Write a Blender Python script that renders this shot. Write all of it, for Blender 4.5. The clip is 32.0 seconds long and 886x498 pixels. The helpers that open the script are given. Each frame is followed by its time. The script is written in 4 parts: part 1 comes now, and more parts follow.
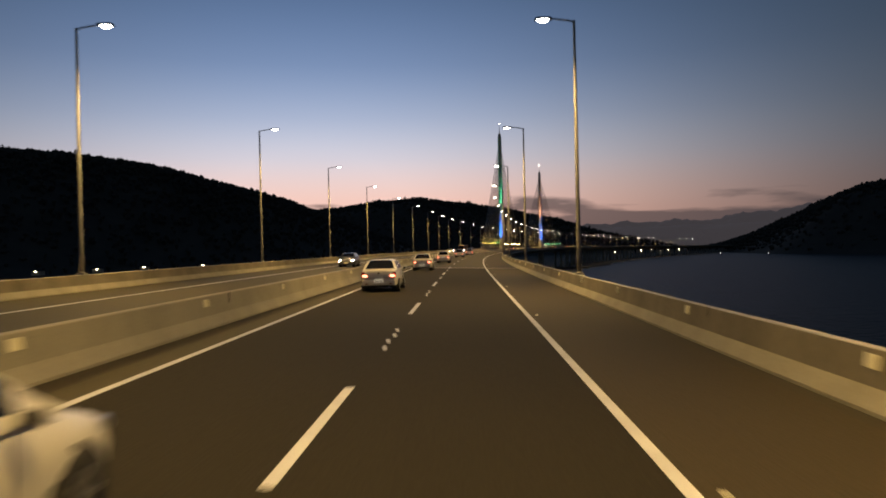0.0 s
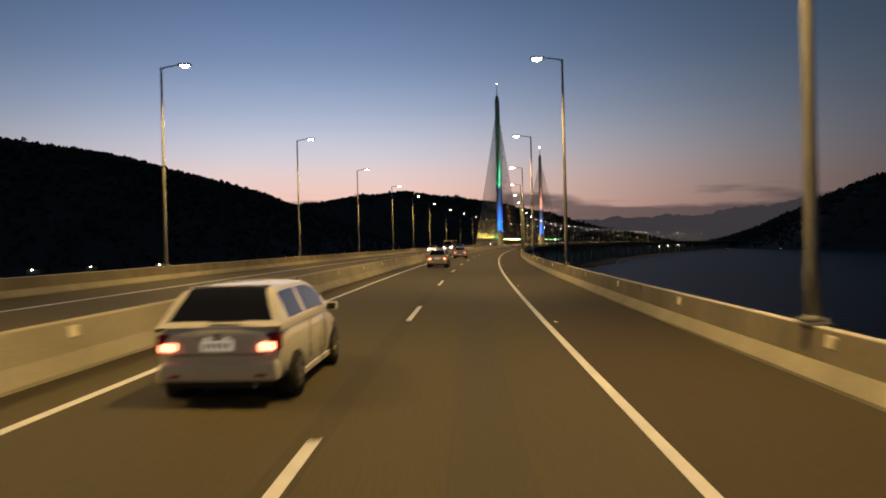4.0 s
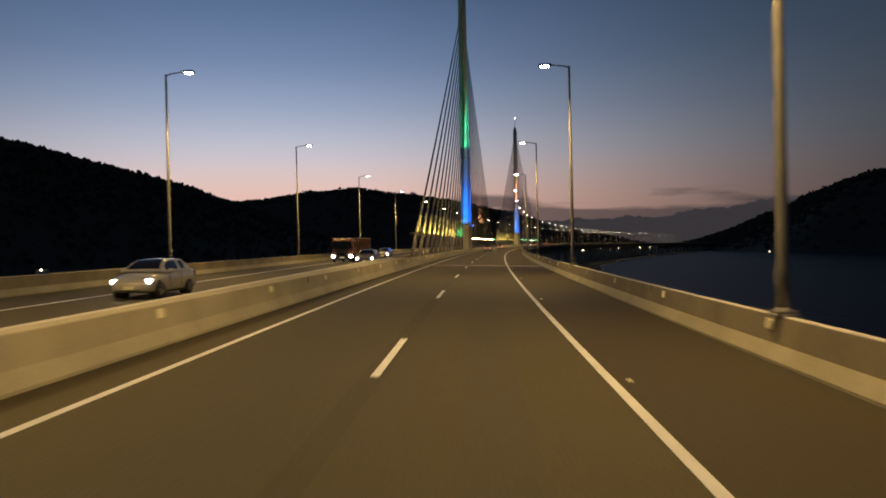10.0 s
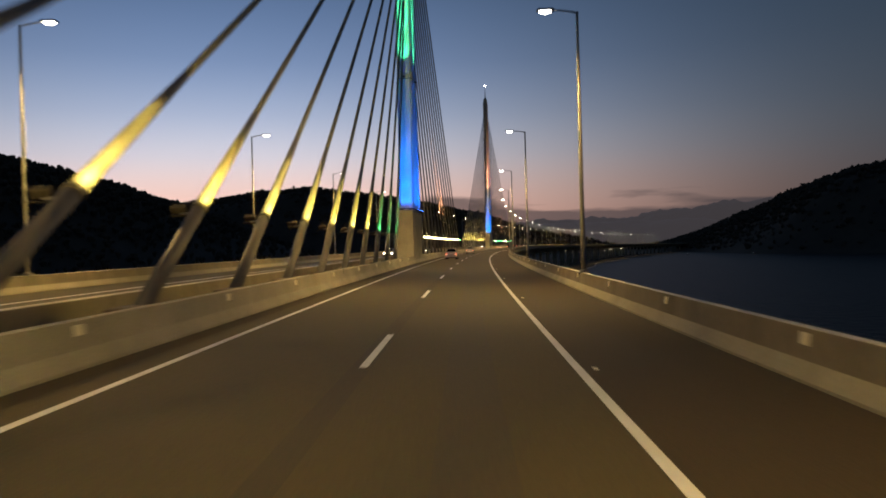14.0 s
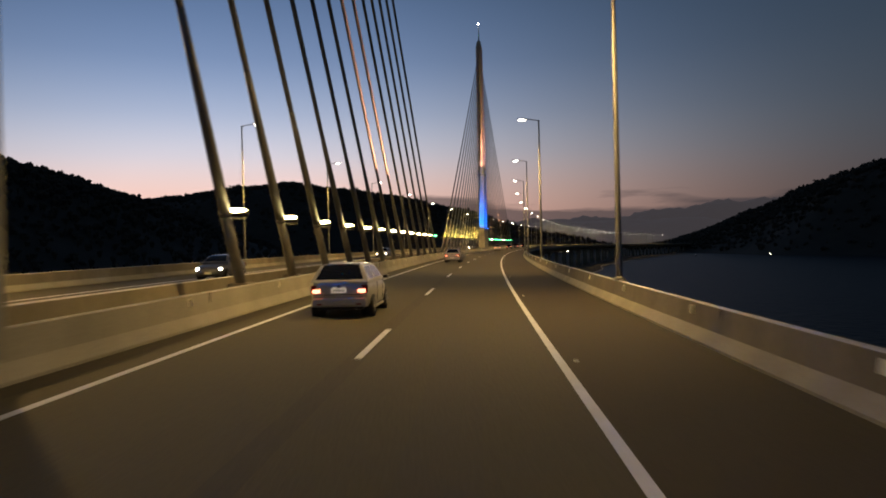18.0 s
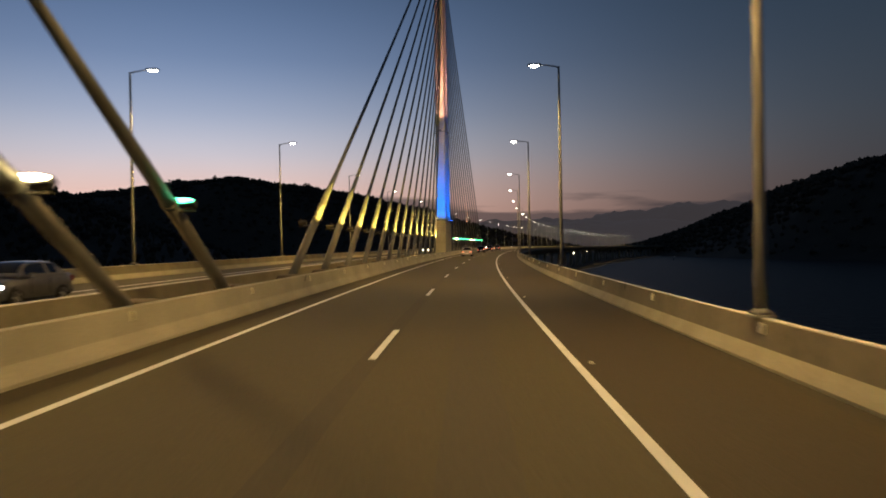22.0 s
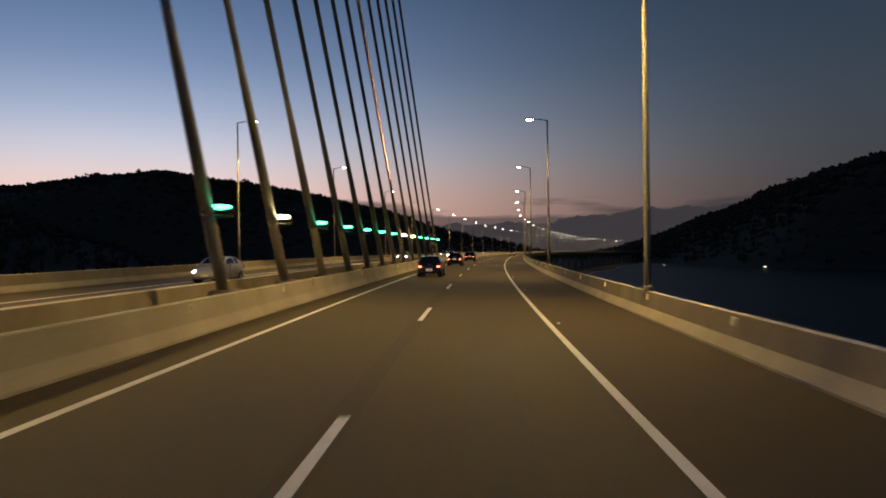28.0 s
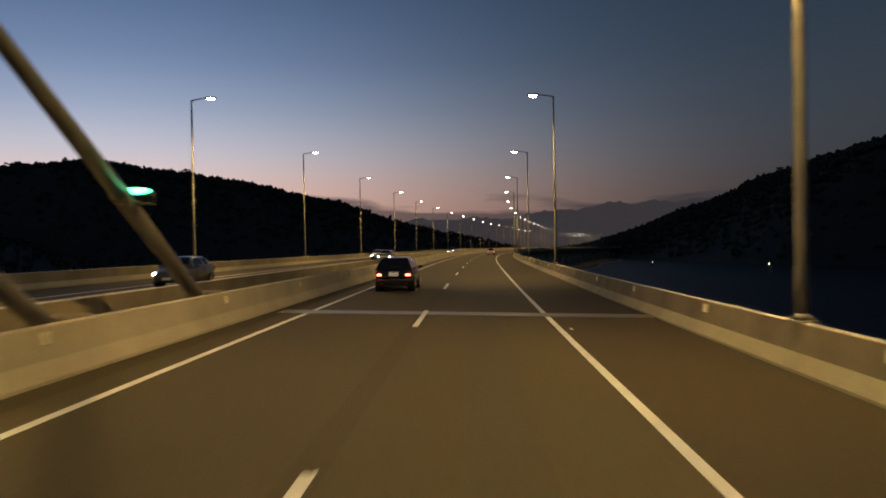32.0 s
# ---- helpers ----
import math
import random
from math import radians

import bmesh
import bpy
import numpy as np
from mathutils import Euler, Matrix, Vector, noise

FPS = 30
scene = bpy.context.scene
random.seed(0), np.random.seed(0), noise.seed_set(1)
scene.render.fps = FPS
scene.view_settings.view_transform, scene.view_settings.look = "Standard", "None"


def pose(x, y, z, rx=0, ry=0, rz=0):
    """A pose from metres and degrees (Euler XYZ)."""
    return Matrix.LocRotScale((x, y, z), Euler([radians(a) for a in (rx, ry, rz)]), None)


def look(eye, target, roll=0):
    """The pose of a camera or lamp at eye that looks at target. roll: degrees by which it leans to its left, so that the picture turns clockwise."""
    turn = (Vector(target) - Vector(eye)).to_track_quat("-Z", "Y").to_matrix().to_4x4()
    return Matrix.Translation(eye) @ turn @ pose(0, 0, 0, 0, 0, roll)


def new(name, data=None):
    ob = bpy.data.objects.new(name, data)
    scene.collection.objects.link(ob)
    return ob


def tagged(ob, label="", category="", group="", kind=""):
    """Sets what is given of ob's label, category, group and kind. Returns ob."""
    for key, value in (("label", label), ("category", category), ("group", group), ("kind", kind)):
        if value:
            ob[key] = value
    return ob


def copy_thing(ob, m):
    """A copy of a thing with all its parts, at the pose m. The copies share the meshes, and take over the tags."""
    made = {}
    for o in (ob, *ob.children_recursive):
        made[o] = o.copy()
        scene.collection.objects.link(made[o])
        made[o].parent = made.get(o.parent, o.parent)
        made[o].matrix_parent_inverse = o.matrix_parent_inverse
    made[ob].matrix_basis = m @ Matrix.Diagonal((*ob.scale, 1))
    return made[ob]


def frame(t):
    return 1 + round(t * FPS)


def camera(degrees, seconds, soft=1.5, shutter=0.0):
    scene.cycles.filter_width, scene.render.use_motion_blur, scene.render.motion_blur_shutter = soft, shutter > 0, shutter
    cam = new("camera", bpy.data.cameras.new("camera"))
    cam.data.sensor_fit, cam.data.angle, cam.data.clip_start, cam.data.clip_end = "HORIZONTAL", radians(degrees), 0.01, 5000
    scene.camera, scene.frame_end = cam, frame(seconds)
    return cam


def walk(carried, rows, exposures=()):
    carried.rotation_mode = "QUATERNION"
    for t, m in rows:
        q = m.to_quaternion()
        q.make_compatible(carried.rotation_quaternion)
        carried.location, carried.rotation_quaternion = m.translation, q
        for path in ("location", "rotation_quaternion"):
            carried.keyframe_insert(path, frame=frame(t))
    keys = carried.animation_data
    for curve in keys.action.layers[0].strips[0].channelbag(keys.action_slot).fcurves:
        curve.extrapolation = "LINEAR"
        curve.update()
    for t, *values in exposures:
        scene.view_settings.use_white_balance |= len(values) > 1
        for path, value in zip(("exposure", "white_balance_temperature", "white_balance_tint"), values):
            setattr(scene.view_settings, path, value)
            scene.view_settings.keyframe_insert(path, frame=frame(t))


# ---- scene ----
# The road: arc length s along it, u metres to the right of the dashed line, h above the surface.
KNOT_S = (-300, 0, 80, 160, 240, 320, 400, 480, 560, 640, 700, 760, 820, 880, 950, 1030, 1120, 1250, 1600, 2000)
KNOT_K = (-.0001, -.0002, .00053, .00067, .00041, .00036, .00052, .00057, .00052, .00057, .00010, .00060, .00072, .00050, .00032, .00032, .00045, .00058, .00075, .00075)
BANK = math.tan(radians(1.5))
ROAD_S = np.arange(-300.0, 2001.0, 2.0)
_k = np.interp(ROAD_S, KNOT_S, KNOT_K)
ROAD_H = np.concatenate(([0.0], np.cumsum(_k[1:] + _k[:-1])))
ROAD_H -= np.interp(0, ROAD_S, ROAD_H)
_m = (ROAD_H[1:] + ROAD_H[:-1]) / 2
ROAD_X = np.concatenate(([0.0], np.cumsum(np.sin(_m) * 2)))
ROAD_Y = np.concatenate(([0.0], np.cumsum(np.cos(_m) * 2)))
ROAD_X -= np.interp(0, ROAD_S, ROAD_X)
ROAD_Y -= np.interp(0, ROAD_S, ROAD_Y)
MEDIAN = -6.05


def fall(s):
    """The deck drops gently towards the far bank."""
    return float(np.interp(s, (650, 760, 900, 1100, 1340, 1600, 2000), (0, -.4, -.9, -2.0, -3.8, -6.0, -9.5)))


def heading(s):
    return float(np.interp(s, ROAD_S, ROAD_H))


def place(s, u, h=0.0):
    a = heading(s)
    return Vector((float(np.interp(s, ROAD_S, ROAD_X)) + u * math.cos(a), float(np.interp(s, ROAD_S, ROAD_Y)) - u * math.sin(a), h + fall(s) - (u - MEDIAN) * BANK * (1.0 if u > MEDIAN else .5)))


def road_pose(s, u, h=0.0, turn=0.0, bank=False):
    """A pose on the road: local y along it, x to its right."""
    m = Matrix.Translation(place(s, u, h)) @ Matrix.Rotation(-heading(s) + radians(turn), 4, "Z")
    return m @ Matrix.Rotation(math.atan(BANK), 4, "Y") if bank else m


# ---- camera ----
cam = camera(64.0, 32.0, soft=1.8, shutter=0.4)
EYE = 2.10
# seconds, s, u, turn from the road's direction (right is positive), pitch, lean to the right of the road's plane
RIDE = (
    (0.0, -3.06, 1.70, -1.94, -0.10, -0.25), (1.0, 17.40, 1.71, -1.69, 0.02, 0.06), (2.0, 38.00, 1.66, -1.72, -0.22, 0.03),
    (3.0, 60.10, 1.59, -1.95, -0.40, -0.28), (4.0, 80.00, 1.57, -1.72, -0.42, -0.10), (5.0, 100.00, 1.58, -1.72, -0.34, -0.12),
    (6.0, 120.00, 1.59, -1.74, -0.29, -0.10), (7.0, 140.00, 1.72, -1.94, -0.34, -0.03), (8.0, 160.30, 1.75, -2.34, -0.31, -0.23),
    (9.0, 180.00, 1.58, -2.40, -0.47, -0.55), (10.0, 200.00, 1.55, -2.52, -0.39, -0.25), (11.0, 220.00, 1.37, -2.66, 0.05, -0.22),
    (12.0, 239.96, 1.34, -2.05, -0.36, -0.18), (12.5, 249.78, 1.42, -1.93, -0.06, -0.16), (13.0, 259.05, 1.55, -1.70, -0.50, 0.52),
    (14.0, 278.96, 1.70, -1.59, -0.29, 0.06), (15.0, 298.70, 1.94, -1.68, -0.36, -0.05), (15.5, 308.37, 2.02, -1.62, -0.23, -0.31),
    (16.5, 328.30, 2.16, -1.90, -0.18, 0.10), (17.5, 348.25, 2.19, -2.22, -0.12, 0.47), (18.0, 358.22, 2.12, -2.52, -0.35, -0.12),
    (19.0, 378.30, 1.91, -2.53, -0.27, 0.09), (20.0, 398.40, 1.70, -2.40, -0.40, -0.16), (21.0, 418.50, 1.61, -2.12, -0.30, -0.10),
    (22.0, 438.25, 1.65, -1.64, -0.33, -0.48), (23.0, 458.00, 1.77, -1.74, -0.13, -0.74), (24.0, 477.95, 1.80, -2.25, -0.31, 0.02),
    (25.0, 497.95, 1.61, -2.25, -0.54, -0.18), (25.5, 508.10, 1.55, -2.12, -0.60, 0.06), (26.5, 528.40, 1.50, -2.15, -0.57, -0.25),
    (27.5, 548.60, 1.50, -2.22, -0.53, -0.54), (28.0, 558.80, 1.52, -2.27, -0.03, -0.75), (29.0, 578.85, 1.61, -2.20, -0.34, -0.06),
    (30.0, 599.41, 1.66, -2.25, -0.53, 0.28), (31.0, 619.95, 1.51, -2.08, -0.27, -0.53), (32.0, 641.10, 1.41, -2.10, -0.40, -0.50))


def ride(row):
    t, s, u, turn, pitch, lean = row
    eye, a, p = place(s, u, EYE), heading(s) + radians(turn), radians(pitch)
    return t, look(eye, eye + Vector((math.sin(a) * math.cos(p), math.cos(a) * math.cos(p), math.sin(p))), -(math.degrees(math.atan(BANK)) + lean))


# the clip's camera opens and closes a little along the way, slightly warm throughout
STOPS = ((0.0, .10), (3.0, .04), (6.0, 0.0), (9.0, -.16), (11.0, -.05), (13.5, .10), (18.0, .12), (20.0, -.04), (24.0, -.10), (28.0, .06), (31.0, -.14), (32.0, -.14))
walk(cam, [ride(row) for row in RIDE], [(t, stops, 6850, 10) for t, stops in STOPS])

# ---- sky at dusk ----
world = bpy.data.worlds.new("dusk")
scene.world = world
world.use_nodes = True


def wire(tree, a, b):
    tree.links.new(a, b)


def dusk(tree):
    nodes = tree.nodes
    bg = nodes["Background"]
    co = nodes.new("ShaderNodeTexCoord")
    sep = nodes.new("ShaderNodeSeparateXYZ")
    wire(tree, co.outputs["Generated"], sep.inputs[0])

    def ramp(stops):
        r = nodes.new("ShaderNodeValToRGB")
        r.color_ramp.interpolation = "B_SPLINE"
        while len(r.color_ramp.elements) < len(stops):
            r.color_ramp.elements.new(0.5)
        for e, (p, c) in zip(r.color_ramp.elements, stops):
            e.position, e.color = p, (*c, 1)
        wire(tree, sep.outputs["Z"], r.inputs[0])
        return r

    glow = ramp(((0.0, (.707, .388, .319)), (.05, (.866, .536, .456)), (.085, (.821, .593, .559)), (.125, (.627, .627, .730)), (.18, (.376, .462, .661)), (.25, (.188, .291, .524)), (.36, (.095, .177, .365)), (1.0, (.020, .042, .100))))
    away = ramp(((0.0, (.031, .027, .029)), (.05, (.042, .038, .042)), (.10, (.045, .048, .058)), (.17, (.042, .056, .076)), (.3, (.026, .045, .074)), (.5, (.016, .030, .054)), (1.0, (.012, .023, .050))))
    side = nodes.new("ShaderNodeVectorMath")
    side.operation = "DOT_PRODUCT"
    wire(tree, co.outputs["Generated"], side.inputs[0])
    side.inputs[1].default_value = (math.sin(radians(-12)), math.cos(radians(-12)), 0)
    spread = nodes.new("ShaderNodeMapRange")
    wire(tree, side.outputs["Value"], spread.inputs[0])
    spread.inputs[1].default_value, spread.inputs[2].default_value = 0.2, 0.99
    fade = nodes.new("ShaderNodeMath")
    fade.operation = "POWER"
    fade.use_clamp = True
    wire(tree, spread.outputs[0], fade.inputs[0])
    fade.inputs[1].default_value = 5.5
    mix = nodes.new("ShaderNodeMixRGB")
    wire(tree, fade.outputs[0], mix.inputs[0])
    wire(tree, away.outputs[0], mix.inputs[1])
    wire(tree, glow.outputs[0], mix.inputs[2])
    # low banks of cloud over the horizon
    stretch = nodes.new("ShaderNodeMapping")
    stretch.inputs["Scale"].default_value = (5.0, 5.0, 34.0)
    stretch.inputs["Location"].default_value = (1.3, .4, 0)
    wire(tree, co.outputs["Generated"], stretch.inputs[0])
    puff = nodes.new("ShaderNodeTexNoise")
    puff.inputs["Scale"].default_value, puff.inputs["Detail"].default_value = 1.0, 6
    wire(tree, stretch.outputs[0], puff.inputs[0])
    low = nodes.new("ShaderNodeMapRange")
    wire(tree, sep.outputs["Z"], low.inputs[0])
    low.inputs[1].default_value, low.inputs[2].default_value, low.inputs[3].default_value, low.inputs[4].default_value = .035, .10, .34, -.25
    add = nodes.new("ShaderNodeMath")
    wire(tree, puff.outputs[0], add.inputs[0])
    wire(tree, low.outputs[0], add.inputs[1])
    edge = nodes.new("ShaderNodeMapRange")
    wire(tree, add.outputs[0], edge.inputs[0])
    edge.inputs[1].default_value, edge.inputs[2].default_value, edge.inputs[4].default_value = .62, .74, .75
    cloud = nodes.new("ShaderNodeMixRGB")
    wire(tree, edge.outputs[0], cloud.inputs[0])
    wire(tree, mix.outputs[0], cloud.inputs[1])
    cloud.inputs[2].default_value = (.05, .045, .054, 1)
    wire(tree, cloud.outputs[0], bg.inputs[0])
    bg.inputs[1].default_value = 1.0


dusk(world.node_tree)


# ---- materials ----
def paint(name, low, high, rough=.8, metal=0.0, size=1.0, detail=5, bump=.15, fine=14.0, streak=(1, 1, 1), each=0.0, coat=0.0):
    """Two tones mixed by coarse and fine noise at real size, with relief."""
    m = bpy.data.materials.new(name)
    m.use_nodes = True
    t = m.node_tree
    b = t.nodes["Principled BSDF"]
    co = t.nodes.new("ShaderNodeTexCoord")
    mp = t.nodes.new("ShaderNodeMapping")
    mp.inputs["Scale"].default_value = streak
    wire(t, co.outputs["Object"], mp.inputs[0])
    coarse, grain = t.nodes.new("ShaderNodeTexNoise"), t.nodes.new("ShaderNodeTexNoise")
    for n, k, d in ((coarse, 1 / size, detail), (grain, fine, 3)):
        n.inputs["Scale"].default_value, n.inputs["Detail"].default_value = k, d
        wire(t, mp.outputs[0], n.inputs[0])
    f = t.nodes.new("ShaderNodeMath")
    f.operation = "MULTIPLY_ADD"
    wire(t, grain.outputs[0], f.inputs[0])
    f.inputs[1].default_value = .55
    wire(t, coarse.outputs[0], f.inputs[2])
    sp = t.nodes.new("ShaderNodeMapRange")
    wire(t, f.outputs[0], sp.inputs[0])
    sp.inputs[1].default_value, sp.inputs[2].default_value = .52, 1.02
    src = sp.outputs[0]
    if each:
        info = t.nodes.new("ShaderNodeObjectInfo")
        g = t.nodes.new("ShaderNodeMath")
        g.operation = "MULTIPLY_ADD"
        wire(t, info.outputs["Random"], g.inputs[0])
        g.inputs[1].default_value = each
        wire(t, src, g.inputs[2])
        src = g.outputs[0]
    mx = t.nodes.new("ShaderNodeMixRGB")
    wire(t, src, mx.inputs[0])
    mx.inputs[1].default_value, mx.inputs[2].default_value = (*low, 1), (*high, 1)
    wire(t, mx.outputs[0], b.inputs["Base Color"])
    rr = t.nodes.new("ShaderNodeMapRange")
    wire(t, coarse.outputs[0], rr.inputs[0])
    rr.inputs[3].default_value, rr.inputs[4].default_value = max(.03, rough - .12), min(1, rough + .1)
    wire(t, rr.outputs[0], b.inputs["Roughness"])
    b.inputs["Metallic"].default_value = metal
    b.inputs["Coat Weight"].default_value = coat
    if bump:
        bp = t.nodes.new("ShaderNodeBump")
        bp.inputs["Strength"].default_value, bp.inputs["Distance"].default_value = bump, .02
        wire(t, grain.outputs[0], bp.inputs["Height"])
        wire(t, bp.outputs[0], b.inputs["Normal"])
    return m


def shine(name, color, strength):
    m = bpy.data.materials.new(name)
    m.use_nodes = True
    b = m.node_tree.nodes["Principled BSDF"]
    b.inputs["Base Color"].default_value = (.8, .8, .8, 1)
    b.inputs["Emission Color"].default_value = (*color, 1)
    b.inputs["Emission Strength"].default_value = strength
    return m


def glassy(name, color, rough=.05):
    m = bpy.data.materials.new(name)
    m.use_nodes = True
    b = m.node_tree.nodes["Principled BSDF"]
    b.inputs["Base Color"].default_value = (*color, 1)
    b.inputs["Roughness"].default_value = rough
    b.inputs["Coat Weight"].default_value = .2
    return m


ASPHALT = paint("worn asphalt", (.050, .042, .0175), (.078, .066, .028), .80, size=7, fine=30, bump=.5, streak=(1, .12, 1))
SHOULDER = paint("reddish shoulder asphalt", (.038, .029, .0115), (.058, .044, .018), .82, size=4, fine=30, bump=.5, streak=(1, .15, 1))
ASPHALT_NEW = paint("fresh dark asphalt", (.021, .018, .0105), (.036, .031, .018), .9, size=6, fine=30, bump=.5, streak=(1, .12, 1))
ASPHALT_NEW.node_tree.nodes["Principled BSDF"].inputs["Specular IOR Level"].default_value = .25
WHEELPATH = paint("tarred seam asphalt", (.040, .034, .016), (.063, .053, .026), .80, size=5, fine=30, bump=.35, streak=(1, .1, 1))
OILTRACK = paint("faintly oiled asphalt", (.044, .037, .018), (.068, .058, .029), .78, size=5, fine=30, bump=.4, streak=(1, .1, 1))
GUTTER = paint("dirty gutter asphalt", (.042, .034, .015), (.070, .057, .025), .85, size=1.5, fine=18, bump=.4, streak=(1, .15, 1))
GUTTER_SOFT = paint("dusty shoulder edge asphalt", (.034, .028, .014), (.058, .048, .025), .85, size=1.5, fine=18, bump=.4, streak=(1, .15, 1))
CONCRETE = paint("cast concrete", (.285, .270, .215), (.44, .415, .335), .85, size=2.2, fine=22, bump=.35)
CONCRETE_GRIMY = paint("grimy barrier concrete", (.148, .130, .092), (.262, .234, .172), .85, size=1.6, fine=16, bump=.4, streak=(1, 1, .35))
CONCRETE_TOPLIT = paint("coping concrete with painted light", (.44, .44, .43), (.60, .60, .585), .8, size=1.2, fine=18, bump=.3)
CONCRETE_TOE = paint("toe concrete with painted light", (.255, .238, .182), (.375, .350, .272), .85, size=1.4, fine=16, bump=.4)
TOWER_SKIN = paint("pale mast concrete", (.34, .34, .335), (.45, .45, .44), .8, size=3, fine=12, bump=.2)
WHITE_LINE = paint("thermoplastic road paint", (.60, .62, .66), (.80, .82, .86), .6, size=.8, fine=26, bump=.3)
GROOVE = paint("darker cast groove", (.21, .205, .175), (.30, .29, .255), .9, size=.8, fine=20, bump=.2)
JOINT_LINE = paint("shadowed form joint", (.10, .095, .08), (.17, .16, .14), .9, size=.6, fine=20, bump=.2)
GALVA = paint("galvanised steel", (.20, .20, .21), (.30, .30, .31), .55, .35, size=.6, fine=30, bump=.08)
POLE = paint("weathered lamp column steel", (.15, .15, .15), (.23, .23, .23), .6, .1, size=.8, fine=26, bump=.08)
STEEL = paint("worn joint steel", (.20, .178, .13), (.36, .325, .25), .36, .65, size=.3, fine=40, bump=.1)
RUBBER = paint("black rubber", (.012, .012, .012), (.028, .028, .028), .85, size=.3, fine=40, bump=.2)
STAY_SKIN = paint("grey stay sheath", (.085, .088, .092), (.125, .128, .132), .5, size=1.5, fine=20, bump=.1)
PIPE_SKIN = paint("painted guide pipe", (.095, .092, .087), (.14, .136, .13), .55, size=.8, fine=20, bump=.1)
BLACK_METAL = paint("dark lamp housing", (.02, .02, .022), (.05, .05, .055), .5, .4, size=.3, fine=30, bump=.1)
BRACKET = paint("dull brown bracket steel", (.06, .054, .042), (.10, .090, .072), .7, .2, size=.4, fine=30, bump=.1)
ANCHOR = paint("dark brown anchor concrete", (.10, .078, .052), (.17, .138, .098), .9, size=.7, fine=18, bump=.3)
REFLECT = paint("pale yellow reflector", (.82, .78, .55), (.97, .94, .78), .35, size=.1, fine=60, bump=.1)
FOREST = paint("dark forest", (.036, .034, .026), (.064, .060, .044), .95, size=18, fine=.4, bump=0)
EARTH = paint("forested slope", (.031, .029, .022), (.054, .050, .037), .95, size=40, fine=.08, bump=0)
# Distance haze is put into this colour and a faint emission.
HAZE_GLOW = paint("far slope with haze glow", (.07, .062, .066), (.10, .088, .092), .95, size=300, fine=.01, bump=0)
HAZE_GLOW.node_tree.nodes["Principled BSDF"].inputs["Emission Color"].default_value = (.040, .035, .038, 1)
HAZE_GLOW.node_tree.nodes["Principled BSDF"].inputs["Emission Strength"].default_value = 1.0
SAND = paint("pale shore stone", (.24, .23, .21), (.36, .35, .33), .9, size=4, fine=2, bump=.2)
LAMP_WHITE = shine("street lamp lens", (1.0, .92, .78), 24)
LAMP_WARM = shine("warm floodlight lens", (1.0, .78, .34), 45)
LAMP_GREEN = shine("green floodlight lens", (.04, 1.0, .45), 9)
LAMP_BLUE = shine("blue floodlight lens", (.02, .16, 1.0), 30)
BEACON = shine("beacon lens", (1, .93, .8), 30)
HOUSE_LIGHT = shine("house lamp", (1, .86, .62), 22)


def water_skin():
    m = bpy.data.materials.new("dark lagoon water")
    m.use_nodes = True
    t = m.node_tree
    b = t.nodes["Principled BSDF"]
    b.inputs["Base Color"].default_value = (.020, .024, .028, 1)
    b.inputs["Roughness"].default_value = .42
    b.inputs["Specular IOR Level"].default_value = .065
    co = t.nodes.new("ShaderNodeTexCoord")
    n = t.nodes.new("ShaderNodeTexNoise")
    n.inputs["Scale"].default_value, n.inputs["Detail"].default_value = .35, 6
    wire(t, co.outputs["Object"], n.inputs[0])
    bp = t.nodes.new("ShaderNodeBump")
    bp.inputs["Strength"].default_value, bp.inputs["Distance"].default_value = 1.0, 1.2
    wire(t, n.outputs[0], bp.inputs["Height"])
    wire(t, bp.outputs[0], b.inputs["Normal"])
    return m


WATER = water_skin()


# ---- makers ----
def mesh_of(name, verts, faces, material, smooth=False):
    me = bpy.data.meshes.new(name)
    me.from_pydata([tuple(v) for v in verts], [], faces)
    me.materials.append(material)
    if smooth:
        me.polygons.foreach_set("use_smooth", [True] * len(me.polygons))
    me.update()
    return me


def part(name, me, parent, m=None, label=""):
    ob = new(name, me)
    ob.parent = parent
    if m is not None:
        ob.matrix_basis = m
    return tagged(ob, label)


def thing(name, m, label, category, group=""):
    return tagged(place_empty(name, m), label, category, group)


def place_empty(name, m):
    ob = new(name)
    ob.empty_display_size = .3
    ob.matrix_basis = m
    return ob


def bm_mesh(name, bm, material, smooth=False):
    me = bpy.data.meshes.new(name)
    bmesh.ops.recalc_face_normals(bm, faces=bm.faces)
    bm.to_mesh(me)
    bm.free()
    me.materials.append(material)
    if smooth:
        me.polygons.foreach_set("use_smooth", [True] * len(me.polygons))
    return me


def box(name, sx, sy, sz, material, bevel=0.0, taper=1.0, at=(0, 0, 0), segs=2):
    """A box standing on at, its top scaled by taper, edges rounded."""
    bm = bmesh.new()
    bmesh.ops.create_cube(bm, size=1)
    for v in bm.verts:
        k = taper if v.co.z > 0 else 1
        v.co = Vector((v.co.x * sx * k + at[0], v.co.y * sy * k + at[1], (v.co.z + .5) * sz + at[2]))
    if bevel:
        bmesh.ops.bevel(bm, geom=bm.edges[:], offset=bevel, segments=segs, affect="EDGES", profile=.6)
    return bm_mesh(name, bm, material)


